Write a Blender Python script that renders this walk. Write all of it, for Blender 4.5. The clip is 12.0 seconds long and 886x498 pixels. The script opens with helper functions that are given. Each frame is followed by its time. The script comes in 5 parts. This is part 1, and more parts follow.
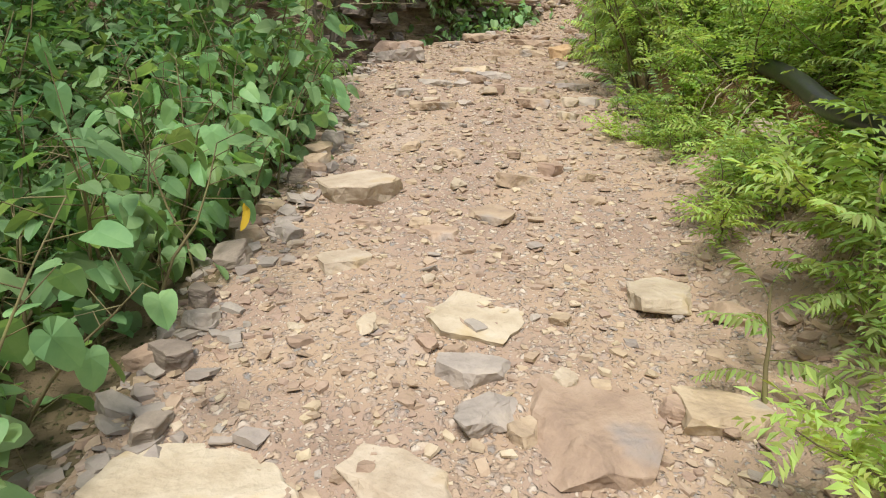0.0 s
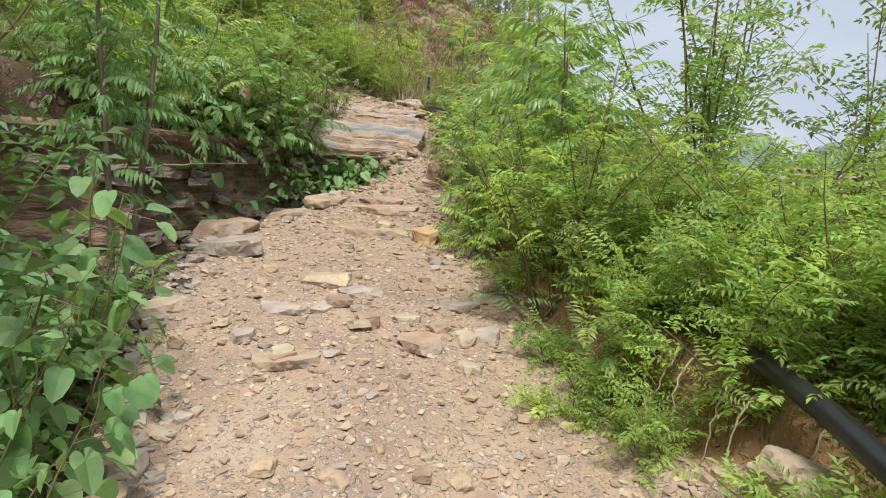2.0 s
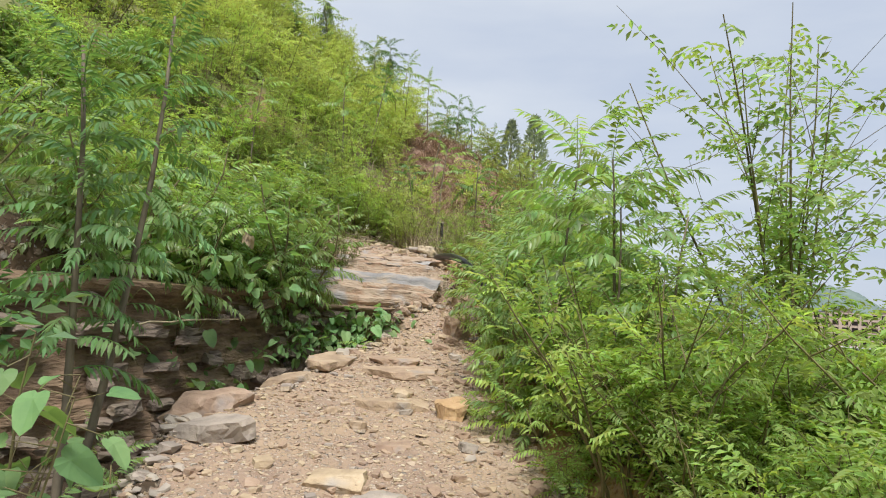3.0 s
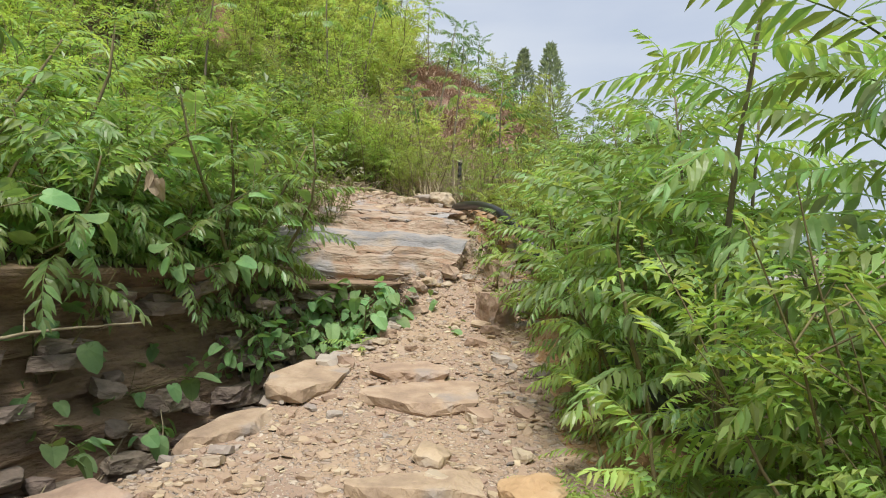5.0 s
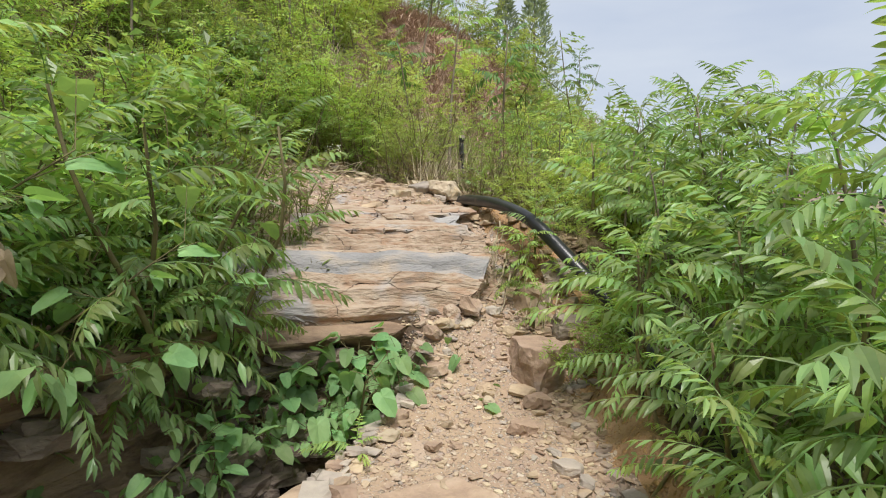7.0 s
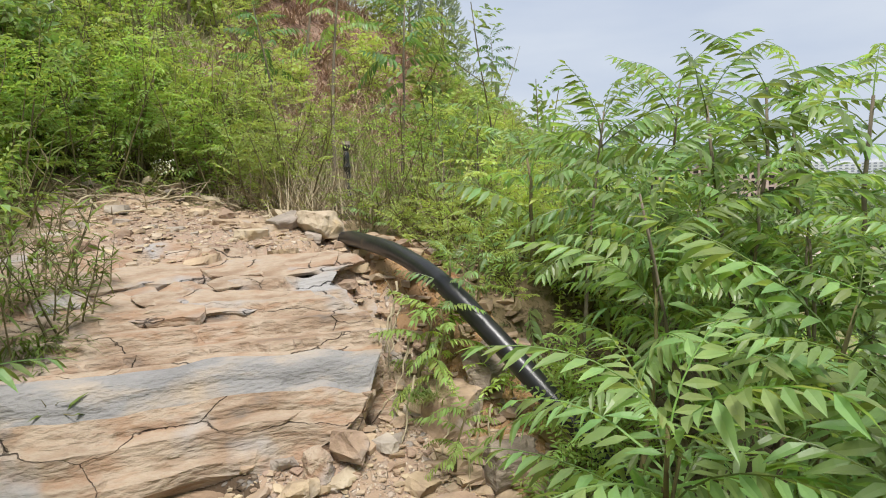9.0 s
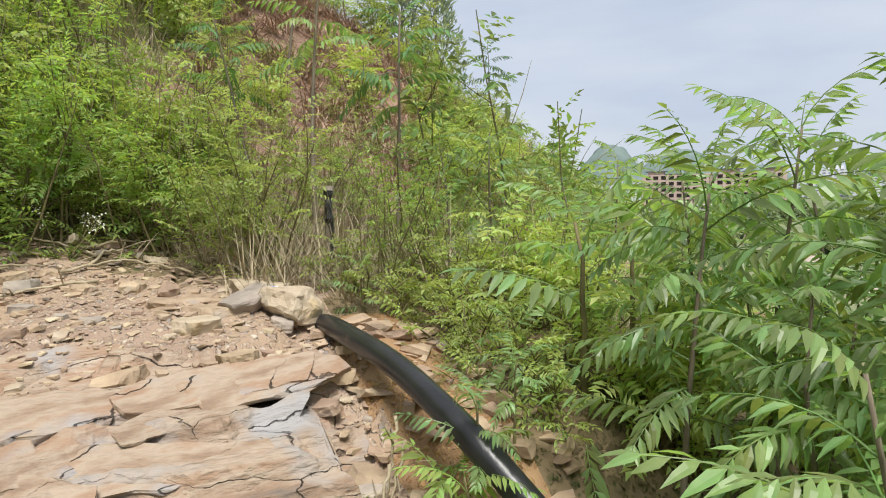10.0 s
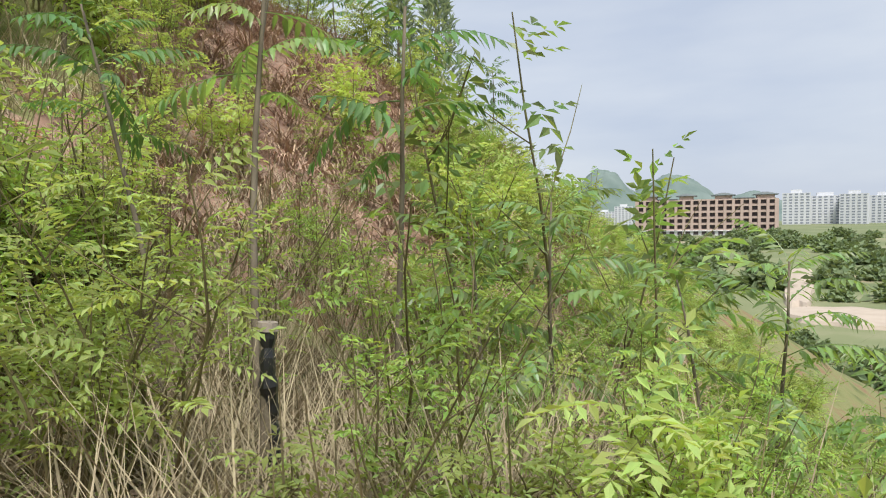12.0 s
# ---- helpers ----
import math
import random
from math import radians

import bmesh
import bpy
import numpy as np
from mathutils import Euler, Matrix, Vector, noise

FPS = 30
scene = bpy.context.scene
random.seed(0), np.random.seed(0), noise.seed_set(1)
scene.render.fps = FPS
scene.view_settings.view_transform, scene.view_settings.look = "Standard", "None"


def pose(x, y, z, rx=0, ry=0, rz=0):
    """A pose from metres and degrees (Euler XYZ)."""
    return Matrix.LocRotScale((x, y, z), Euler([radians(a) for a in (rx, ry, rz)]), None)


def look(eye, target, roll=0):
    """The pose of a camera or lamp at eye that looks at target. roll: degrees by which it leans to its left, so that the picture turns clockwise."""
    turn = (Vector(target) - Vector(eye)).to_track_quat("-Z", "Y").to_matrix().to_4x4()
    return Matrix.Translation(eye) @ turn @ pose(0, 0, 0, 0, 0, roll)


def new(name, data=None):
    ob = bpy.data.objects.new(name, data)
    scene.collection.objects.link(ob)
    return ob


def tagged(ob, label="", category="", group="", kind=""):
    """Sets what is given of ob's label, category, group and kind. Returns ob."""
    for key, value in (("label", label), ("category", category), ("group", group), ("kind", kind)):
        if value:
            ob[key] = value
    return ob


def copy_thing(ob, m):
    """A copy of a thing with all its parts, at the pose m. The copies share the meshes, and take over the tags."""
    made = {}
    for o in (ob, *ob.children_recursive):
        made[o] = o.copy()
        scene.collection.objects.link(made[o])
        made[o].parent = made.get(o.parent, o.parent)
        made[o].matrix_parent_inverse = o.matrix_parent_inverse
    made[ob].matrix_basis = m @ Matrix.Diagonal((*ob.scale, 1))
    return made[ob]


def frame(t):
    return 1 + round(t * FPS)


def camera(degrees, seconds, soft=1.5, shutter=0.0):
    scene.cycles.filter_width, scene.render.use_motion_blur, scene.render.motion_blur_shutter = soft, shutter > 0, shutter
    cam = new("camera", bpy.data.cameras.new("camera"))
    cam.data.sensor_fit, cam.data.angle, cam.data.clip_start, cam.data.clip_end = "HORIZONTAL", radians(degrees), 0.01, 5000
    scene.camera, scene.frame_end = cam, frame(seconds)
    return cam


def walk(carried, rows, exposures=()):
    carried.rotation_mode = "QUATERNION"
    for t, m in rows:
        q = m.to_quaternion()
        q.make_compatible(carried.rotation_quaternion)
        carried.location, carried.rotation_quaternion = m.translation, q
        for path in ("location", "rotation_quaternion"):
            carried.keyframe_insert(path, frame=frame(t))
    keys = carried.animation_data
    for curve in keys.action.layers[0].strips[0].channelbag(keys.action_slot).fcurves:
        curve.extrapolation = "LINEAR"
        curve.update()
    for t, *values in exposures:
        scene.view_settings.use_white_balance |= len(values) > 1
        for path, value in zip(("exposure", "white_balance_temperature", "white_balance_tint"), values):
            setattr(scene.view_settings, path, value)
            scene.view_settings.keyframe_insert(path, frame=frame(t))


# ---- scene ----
cam = camera(70.2, 12.0, soft=1.1)
PATH = [
    (0, (0.063, 0.282, 1.559), (0.054, 2.198, 0.986), 1.75),
    (0.1, (0.085, 0.391, 1.581), (0.182, 2.312, 1.035), 2.15),
    (0.5, (0.070, 0.741, 1.772), (0.291, 2.663, 1.267), 2.43),
    (1, (-0.176, 1.067, 2.048), (0.163, 2.984, 1.589), 2.72),
    (1.5, (-0.267, 1.275, 2.214), (0.233, 3.161, 1.773), 2.99),
    (1.8, (-0.217, 1.474, 2.231), (0.308, 3.367, 1.856), 3.18),
    (2, (-0.157, 1.667, 2.241), (0.378, 3.577, 1.986), 3.17),
    (2.5, (-0.076, 2.078, 2.332), (0.443, 4.008, 2.263), 3.66),
    (3, (-0.182, 2.460, 2.377), (0.335, 4.383, 2.563), 3.56),
    (3.2, (-0.184, 2.621, 2.398), (0.338, 4.543, 2.578), 3.66),
    (4.8, (0.189, 4.458, 2.488), (0.719, 6.386, 2.541), 2.06),
    (5, (0.180, 4.702, 2.539), (0.707, 6.631, 2.569), 1.96),
    (5.5, (0.022, 5.036, 2.691), (0.531, 6.970, 2.664), 1.76),
    (6, (0.043, 5.271, 2.788), (0.564, 7.198, 2.670), 1.66),
    (6.5, (0.112, 5.686, 2.925), (0.704, 7.591, 2.789), 1.75),
    (7, (0.231, 6.123, 3.058), (0.863, 8.014, 2.912), 1.24),
    (7.2, (0.314, 6.219, 3.097), (0.975, 8.101, 2.951), 1.14),
    (8.8, (0.845, 7.372, 3.368), (1.691, 9.174, 3.180), -0.81),
    (9, (0.962, 7.538, 3.361), (1.829, 9.330, 3.171), -0.91),
    (9.5, (1.179, 8.000, 3.483), (2.063, 9.785, 3.300), -1.02),
    (10, (1.301, 8.420, 3.633), (2.190, 10.203, 3.464), -1.32),
    (10.5, (1.530, 8.726, 3.672), (2.429, 10.504, 3.500), -1.72),
    (11, (1.674, 9.199, 3.707), (2.578, 10.977, 3.557), -1.83),
    (11.5, (1.779, 9.534, 3.876), (2.700, 11.305, 3.745), -1.13),
    (12, (1.932, 10.021, 3.983), (2.846, 11.797, 3.886), -0.83),
]
walk(cam, [(t, look(eye, target, roll)) for t, eye, target, roll in PATH])

# ---- daylight: bright overcast ----
world = bpy.data.worlds.new("overcast_sky")
scene.world = world
world.use_nodes = True
wn, wl = world.node_tree.nodes, world.node_tree.links
wn.clear()
w_out, w_bg = wn.new("ShaderNodeOutputWorld"), wn.new("ShaderNodeBackground")
sky = wn.new("ShaderNodeTexSky")
sky.sky_type, sky.sun_disc = "NISHITA", False
SUN_EL, SUN_AZ = radians(62), radians(196)
sky.sun_elevation, sky.sun_rotation = SUN_EL, SUN_AZ
sky.air_density, sky.dust_density = 1.0, 3.0
w_tc, w_map = wn.new("ShaderNodeTexCoord"), wn.new("ShaderNodeMapping")
w_map.inputs["Scale"].default_value = (1.2, 1.2, 5.0)
w_noise = wn.new("ShaderNodeTexNoise")
w_noise.inputs["Scale"].default_value, w_noise.inputs["Detail"].default_value = 1.6, 6.0
w_ramp = wn.new("ShaderNodeValToRGB")
w_ramp.color_ramp.elements[0].position, w_ramp.color_ramp.elements[0].color = 0.32, (7.0, 7.9, 9.6, 1)
w_ramp.color_ramp.elements[1].position, w_ramp.color_ramp.elements[1].color = 0.72, (9.6, 10.2, 11.0, 1)
w_mix = wn.new("ShaderNodeMixRGB")
w_mix.inputs["Fac"].default_value = 0.82
wl.new(w_tc.outputs["Generated"], w_map.inputs["Vector"])
wl.new(w_map.outputs["Vector"], w_noise.inputs["Vector"])
wl.new(w_noise.outputs["Fac"], w_ramp.inputs["Fac"])
wl.new(sky.outputs["Color"], w_mix.inputs["Color1"])
wl.new(w_ramp.outputs["Color"], w_mix.inputs["Color2"])
wl.new(w_mix.outputs["Color"], w_bg.inputs["Color"])
w_bg.inputs["Strength"].default_value = 0.09
wl.new(w_bg.outputs["Background"], w_out.inputs["Surface"])

sun_data = bpy.data.lights.new("sun", "SUN")
sun_data.energy, sun_data.angle, sun_data.color = 5.0, radians(20), (1.0, 0.965, 0.91)
sun = new("sun", sun_data)
sun.matrix_world = look((0, 0, 60), Vector((0, 0, 60)) - Vector((math.sin(SUN_AZ) * math.cos(SUN_EL), math.cos(SUN_AZ) * math.cos(SUN_EL), math.sin(SUN_EL))))
scene.view_settings.exposure = 0.0


# ---- materials ----
def material(name, colours, scale=6.0, rough=0.85, bump=0.0, bump_scale=40.0, detail=6.0, islands=0.0, translucent=0.0, metal=0.0, stretch=(1, 1, 1), stains=None, spec=0.3):
    """A procedural surface: a noise ramp over its colours, stains at a second scale, fine relief."""
    m = bpy.data.materials.new(name)
    m.use_nodes = True
    n, l = m.node_tree.nodes, m.node_tree.links
    b = n["Principled BSDF"]
    out = n["Material Output"]
    tc, mp = n.new("ShaderNodeTexCoord"), n.new("ShaderNodeMapping")
    mp.inputs["Scale"].default_value = stretch
    l.new(tc.outputs["Object"], mp.inputs["Vector"])
    no = n.new("ShaderNodeTexNoise")
    no.inputs["Scale"].default_value, no.inputs["Detail"].default_value = scale, detail
    no.inputs["Roughness"].default_value = 0.62
    l.new(mp.outputs["Vector"], no.inputs["Vector"])
    ramp = n.new("ShaderNodeValToRGB")
    els = ramp.color_ramp.elements
    while len(els) < len(colours):
        els.new(0.5)
    for i, c in enumerate(colours):
        els[i].position = 0.28 + 0.44 * i / max(1, len(colours) - 1)
        els[i].color = (*c, 1)
    l.new(no.outputs["Fac"], ramp.inputs["Fac"])
    colour = ramp.outputs["Color"]
    if stains:
        n2 = n.new("ShaderNodeTexNoise")
        n2.inputs["Scale"].default_value, n2.inputs["Detail"].default_value = stains[1], 4.0
        l.new(tc.outputs["Object"], n2.inputs["Vector"])
        r2 = n.new("ShaderNodeValToRGB")
        r2.color_ramp.elements[0].position, r2.color_ramp.elements[1].position = stains[2], stains[2] + 0.12
        l.new(n2.outputs["Fac"], r2.inputs["Fac"])
        mx = n.new("ShaderNodeMixRGB")
        mx.inputs["Color2"].default_value = (*stains[0], 1)
        l.new(r2.outputs["Color"], mx.inputs["Fac"])
        l.new(colour, mx.inputs["Color1"])
        colour = mx.outputs["Color"]
    if islands:
        geo, info = n.new("ShaderNodeNewGeometry"), n.new("ShaderNodeObjectInfo")
        add = n.new("ShaderNodeMath")
        add.operation = "ADD"
        l.new(geo.outputs["Random Per Island"], add.inputs[0])
        l.new(info.outputs["Random"], add.inputs[1])
        mr = n.new("ShaderNodeMapRange")
        mr.inputs["From Min"].default_value, mr.inputs["From Max"].default_value = 0, 2
        mr.inputs["To Min"].default_value, mr.inputs["To Max"].default_value = 1 - islands, 1 + islands
        l.new(add.outputs["Value"], mr.inputs["Value"])
        hue = n.new("ShaderNodeHueSaturation")
        mh = n.new("ShaderNodeMapRange")
        mh.inputs["To Min"].default_value, mh.inputs["To Max"].default_value = 0.5 - 0.05 * islands, 0.5 + 0.05 * islands
        l.new(geo.outputs["Random Per Island"], mh.inputs["Value"])
        l.new(mh.outputs["Result"], hue.inputs["Hue"])
        l.new(mr.outputs["Result"], hue.inputs["Value"])
        l.new(colour, hue.inputs["Color"])
        colour = hue.outputs["Color"]
    l.new(colour, b.inputs["Base Color"])
    b.inputs["Roughness"].default_value, b.inputs["Metallic"].default_value = rough, metal
    b.inputs["Specular IOR Level"].default_value = spec
    if bump:
        nb = n.new("ShaderNodeTexNoise")
        nb.inputs["Scale"].default_value, nb.inputs["Detail"].default_value = bump_scale, 8.0
        l.new(mp.outputs["Vector"], nb.inputs["Vector"])
        bp = n.new("ShaderNodeBump")
        bp.inputs["Strength"].default_value, bp.inputs["Distance"].default_value = 0.9, bump
        l.new(nb.outputs["Fac"], bp.inputs["Height"])
        l.new(bp.outputs["Normal"], b.inputs["Normal"])
    if translucent:
        tr, ms = n.new("ShaderNodeBsdfTranslucent"), n.new("ShaderNodeMixShader")
        warm = n.new("ShaderNodeMixRGB")
        warm.blend_type = "MULTIPLY"
        warm.inputs["Fac"].default_value = 1.0
        warm.inputs["Color2"].default_value = (1.42, 1.32, 0.6, 1)
        l.new(colour, warm.inputs["Color1"])
        l.new(warm.outputs["Color"], tr.inputs["Color"])
        ms.inputs["Fac"].default_value = translucent
        l.new(b.outputs["BSDF"], ms.inputs[1])
        l.new(tr.outputs["BSDF"], ms.inputs[2])
        l.new(ms.outputs["Shader"], out.inputs["Surface"])
    return m


def gravel_material(name, tones, soil, pebble=38.0, mixing=0.5):
    """Trodden soil with embedded chips: cells of two sizes over a soil noise."""
    m = bpy.data.materials.new(name)
    m.use_nodes = True
    n, l = m.node_tree.nodes, m.node_tree.links
    b = n["Principled BSDF"]
    tc = n.new("ShaderNodeTexCoord")
    warp = n.new("ShaderNodeTexNoise")
    warp.inputs["Scale"].default_value, warp.inputs["Detail"].default_value = 14.0, 3.0
    l.new(tc.outputs["Object"], warp.inputs["Vector"])
    wm = n.new("ShaderNodeMixRGB")
    wm.blend_type, wm.inputs["Fac"].default_value = "LINEAR_LIGHT", 0.03
    l.new(tc.outputs["Object"], wm.inputs["Color1"])
    l.new(warp.outputs["Color"], wm.inputs["Color2"])
    big = n.new("ShaderNodeTexNoise")
    big.inputs["Scale"].default_value, big.inputs["Detail"].default_value = 1.7, 7.0
    l.new(tc.outputs["Object"], big.inputs["Vector"])
    soil_ramp = n.new("ShaderNodeValToRGB")
    els = soil_ramp.color_ramp.elements
    while len(els) < len(soil):
        els.new(0.5)
    for i, c in enumerate(soil):
        els[i].position, els[i].color = 0.3 + 0.4 * i / (len(soil) - 1), (*c, 1)
    l.new(big.outputs["Fac"], soil_ramp.inputs["Fac"])
    colour, height = soil_ramp.outputs["Color"], None
    for size, part_of in ((pebble, mixing), (pebble * 2.7, mixing * 0.9)):
        v = n.new("ShaderNodeTexVoronoi")
        v.inputs["Scale"].default_value = size
        l.new(wm.outputs["Color"], v.inputs["Vector"])
        tone = n.new("ShaderNodeValToRGB")
        te = tone.color_ramp.elements
        while len(te) < len(tones):
            te.new(0.5)
        for i, c in enumerate(tones):
            te[i].position, te[i].color = i / (len(tones) - 1), (*c, 1)
        sep = n.new("ShaderNodeSeparateColor")
        l.new(v.outputs["Color"], sep.inputs["Color"])
        l.new(sep.outputs["Red"], tone.inputs["Fac"])
        on = n.new("ShaderNodeMath")
        on.operation, on.inputs[1].default_value = "LESS_THAN", part_of
        l.new(sep.outputs["Green"], on.inputs[0])
        near = n.new("ShaderNodeMapRange")
        near.inputs["From Min"].default_value, near.inputs["From Max"].default_value = 0.30, 0.55
        near.inputs["To Min"].default_value, near.inputs["To Max"].default_value = 1.0, 0.0
        l.new(v.outputs["Distance"], near.inputs["Value"])
        mask = n.new("ShaderNodeMath")
        mask.operation = "MULTIPLY"
        l.new(on.outputs["Value"], mask.inputs[0])
        l.new(near.outputs["Result"], mask.inputs[1])
        mx = n.new("ShaderNodeMixRGB")
        l.new(mask.outputs["Value"], mx.inputs["Fac"])
        l.new(colour, mx.inputs["Color1"])
        l.new(tone.outputs["Color"], mx.inputs["Color2"])
        colour = mx.outputs["Color"]
        bp = n.new("ShaderNodeBump")
        bp.inputs["Strength"].default_value, bp.inputs["Distance"].default_value = 0.8, 0.35 / size
        l.new(mask.outputs["Value"], bp.inputs["Height"])
        if height:
            l.new(height, bp.inputs["Normal"])
        height = bp.outputs["Normal"]
    fine = n.new("ShaderNodeTexNoise")
    fine.inputs["Scale"].default_value, fine.inputs["Detail"].default_value = 120.0, 6.0
    l.new(tc.outputs["Object"], fine.inputs["Vector"])
    fb = n.new("ShaderNodeBump")
    fb.inputs["Strength"].default_value, fb.inputs["Distance"].default_value = 0.7, 0.006
    l.new(fine.outputs["Fac"], fb.inputs["Height"])
    l.new(height, fb.inputs["Normal"])
    l.new(fb.outputs["Normal"], b.inputs["Normal"])
    l.new(colour, b.inputs["Base Color"])
    b.inputs["Roughness"].default_value, b.inputs["Specular IOR Level"].default_value = 0.92, 0.2
    return m


TAN, PALE, OCHRE, RUST, GREY, UMBER = (0.34, 0.235, 0.155), (0.47, 0.375, 0.28), (0.42, 0.26, 0.11), (0.27, 0.13, 0.06), (0.24, 0.22, 0.20), (0.10, 0.066, 0.042)
mat_path = gravel_material("path_gravel", [GREY, TAN, PALE, (0.31, 0.235, 0.19), (0.53, 0.45, 0.36)], [(0.245, 0.17, 0.125), (0.32, 0.23, 0.17), (0.36, 0.26, 0.175), (0.385, 0.295, 0.225)], 30.0, 0.66)
mat_bank = gravel_material("bank_earth", [RUST, OCHRE, (0.3, 0.2, 0.12)], [(0.20, 0.12, 0.065), (0.30, 0.185, 0.10), (0.40, 0.265, 0.15)], 26.0, 0.5)
mat_litter = gravel_material("leaf_litter_earth", [(0.12, 0.09, 0.05), (0.18, 0.14, 0.08), (0.06, 0.075, 0.025)], [(0.12, 0.09, 0.052), (0.18, 0.135, 0.08), (0.24, 0.18, 0.11)], 24.0, 0.5)
# Gully soil far below the path's tone, the hollow's shade put into it.
mat_gully = gravel_material("shaded_gully_rubble_earth", [GREY, UMBER, (0.2, 0.16, 0.12)], [(0.05, 0.034, 0.022), (0.085, 0.058, 0.038), (0.13, 0.09, 0.06)], 16.0, 0.45)
mat_hill = material("hillside_scrub_soil", [(0.10, 0.12, 0.045), (0.16, 0.175, 0.065), (0.20, 0.205, 0.085), (0.22, 0.14, 0.08), (0.26, 0.15, 0.095)], 0.9, 0.95, 0.05, 9.0)
mat_plain = material("valley_meadow", [(0.10, 0.13, 0.06), (0.14, 0.17, 0.08), (0.18, 0.20, 0.10), (0.25, 0.24, 0.15)], 0.045, 0.95, stains=((0.35, 0.28, 0.19), 0.018, 0.63))
mat_slab = material("layered_pale_sandstone", [(0.15, 0.125, 0.105), (0.27, 0.185, 0.125), (0.38, 0.30, 0.225), (0.31, 0.20, 0.13), (0.45, 0.37, 0.295)], 3.6, 0.82, 0.02, 22.0, stretch=(0.8, 1.9, 2.6), stains=((0.33, 0.315, 0.305), 2.6, 0.55))
mat_greystrip = material("grey_weathered_bed", [(0.17, 0.165, 0.165), (0.25, 0.24, 0.235), (0.40, 0.33, 0.26)], 3.4, 0.7, 0.010, 30.0, stretch=(1, 2, 3), stains=((0.38, 0.30, 0.22), 2.4, 0.56))
mat_rock = material("sandstone_rock", [(0.25, 0.18, 0.13), (0.37, 0.27, 0.185), (0.46, 0.355, 0.255)], 7.0, 0.85, 0.012, 30.0, islands=0.22, stains=((0.28, 0.25, 0.23), 3.0, 0.58))
mat_rock_pale = material("pale_ochre_rock", [(0.33, 0.255, 0.175), (0.43, 0.35, 0.255), (0.51, 0.43, 0.33)], 6.0, 0.82, 0.012, 28.0, islands=0.12, stains=((0.42, 0.31, 0.17), 4.0, 0.58))
mat_rock_grey = material("grey_shale_rock", [(0.24, 0.205, 0.175), (0.34, 0.29, 0.245), (0.44, 0.365, 0.295)], 7.0, 0.8, 0.01, 30.0, islands=0.2)
mat_rock_orange = material("orange_ochre_rock", [(0.36, 0.23, 0.12), (0.44, 0.29, 0.16), (0.5, 0.37, 0.23)], 7.0, 0.85, 0.012, 30.0)
# Dark rock, deepened in colour for shade in the cut and under the ledge.
mat_rock_dark = material("shaded_dark_rock", [(0.14, 0.11, 0.085), (0.25, 0.20, 0.16), (0.37, 0.30, 0.235)], 6.0, 0.85, 0.012, 24.0, islands=0.3, stretch=(1, 1, 3))
# Earth of the cut: the overhang's shade is mixed into these darker browns.
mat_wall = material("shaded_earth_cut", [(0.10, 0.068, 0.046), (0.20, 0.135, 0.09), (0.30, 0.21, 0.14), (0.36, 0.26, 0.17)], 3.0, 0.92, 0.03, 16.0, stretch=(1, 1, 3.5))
mat_pebbles = material("pebble_chips", [(0.34, 0.245, 0.17), (0.45, 0.34, 0.24), (0.55, 0.45, 0.34)], 9.0, 0.88, 0.004, 60.0, islands=0.38)
mat_pipe = material("black_polyethylene_pipe", [(0.012, 0.012, 0.013), (0.022, 0.022, 0.024)], 9.0, 0.33, 0.001, 60.0, spec=0.5, stains=((0.12, 0.09, 0.06), 5.0, 0.66))
mat_bark = material("young_grey_bark", [(0.10, 0.08, 0.055), (0.18, 0.15, 0.11), (0.24, 0.20, 0.15)], 14.0, 0.9, 0.004, 50.0, stretch=(1, 1, 0.3))
mat_twig = material("dry_twig", [(0.22, 0.175, 0.11), (0.36, 0.30, 0.20), (0.46, 0.39, 0.27)], 14.0, 0.9, 0.002, 50.0, islands=0.2)
mat_stem = material("green_brown_stem", [(0.09, 0.085, 0.035), (0.17, 0.14, 0.07), (0.2, 0.2, 0.07)], 12.0, 0.8, 0.002, 40.0, islands=0.2)
mat_leaf_big = material("pinnate_leaf", [(0.15, 0.25, 0.11), (0.25, 0.365, 0.145), (0.38, 0.49, 0.185)], 3.0, 0.36, 0.0, 60.0, islands=0.6, translucent=0.52, spec=0.5)
mat_leaf_fine = material("fine_yellow_green_leaf", [(0.20, 0.305, 0.10), (0.31, 0.43, 0.135), (0.45, 0.56, 0.18)], 3.0, 0.55, 0.0, islands=0.5, translucent=0.52)
# Darker leaf green: shade of the left side in colour, also dark crowns.
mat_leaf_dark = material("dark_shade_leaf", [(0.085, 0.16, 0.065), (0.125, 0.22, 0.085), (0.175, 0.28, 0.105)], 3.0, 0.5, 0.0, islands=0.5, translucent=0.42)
mat_leaf_broad = material("broad_soft_leaf", [(0.13, 0.245, 0.105), (0.20, 0.335, 0.14), (0.29, 0.43, 0.19)], 5.0, 0.55, 0.0, 45.0, islands=0.45, translucent=0.42)
mat_leaf_hill = material("hill_scrub_leaf", [(0.27, 0.345, 0.135), (0.39, 0.475, 0.175), (0.50, 0.575, 0.24)], 1.5, 0.65, 0.0, islands=0.45, translucent=0.5)
mat_leaf_yellow = material("yellowed_leaf", [(0.45, 0.30, 0.03), (0.6, 0.42, 0.05)], 8.0, 0.6, translucent=0.3)
mat_leaf_dry = material("withered_leaf", [(0.24, 0.18, 0.12), (0.42, 0.34, 0.25)], 12.0, 0.8, translucent=0.2)
mat_grass = material("grass_blade", [(0.09, 0.15, 0.035), (0.15, 0.21, 0.05), (0.26, 0.25, 0.10)], 2.0, 0.6, islands=0.35, translucent=0.35)
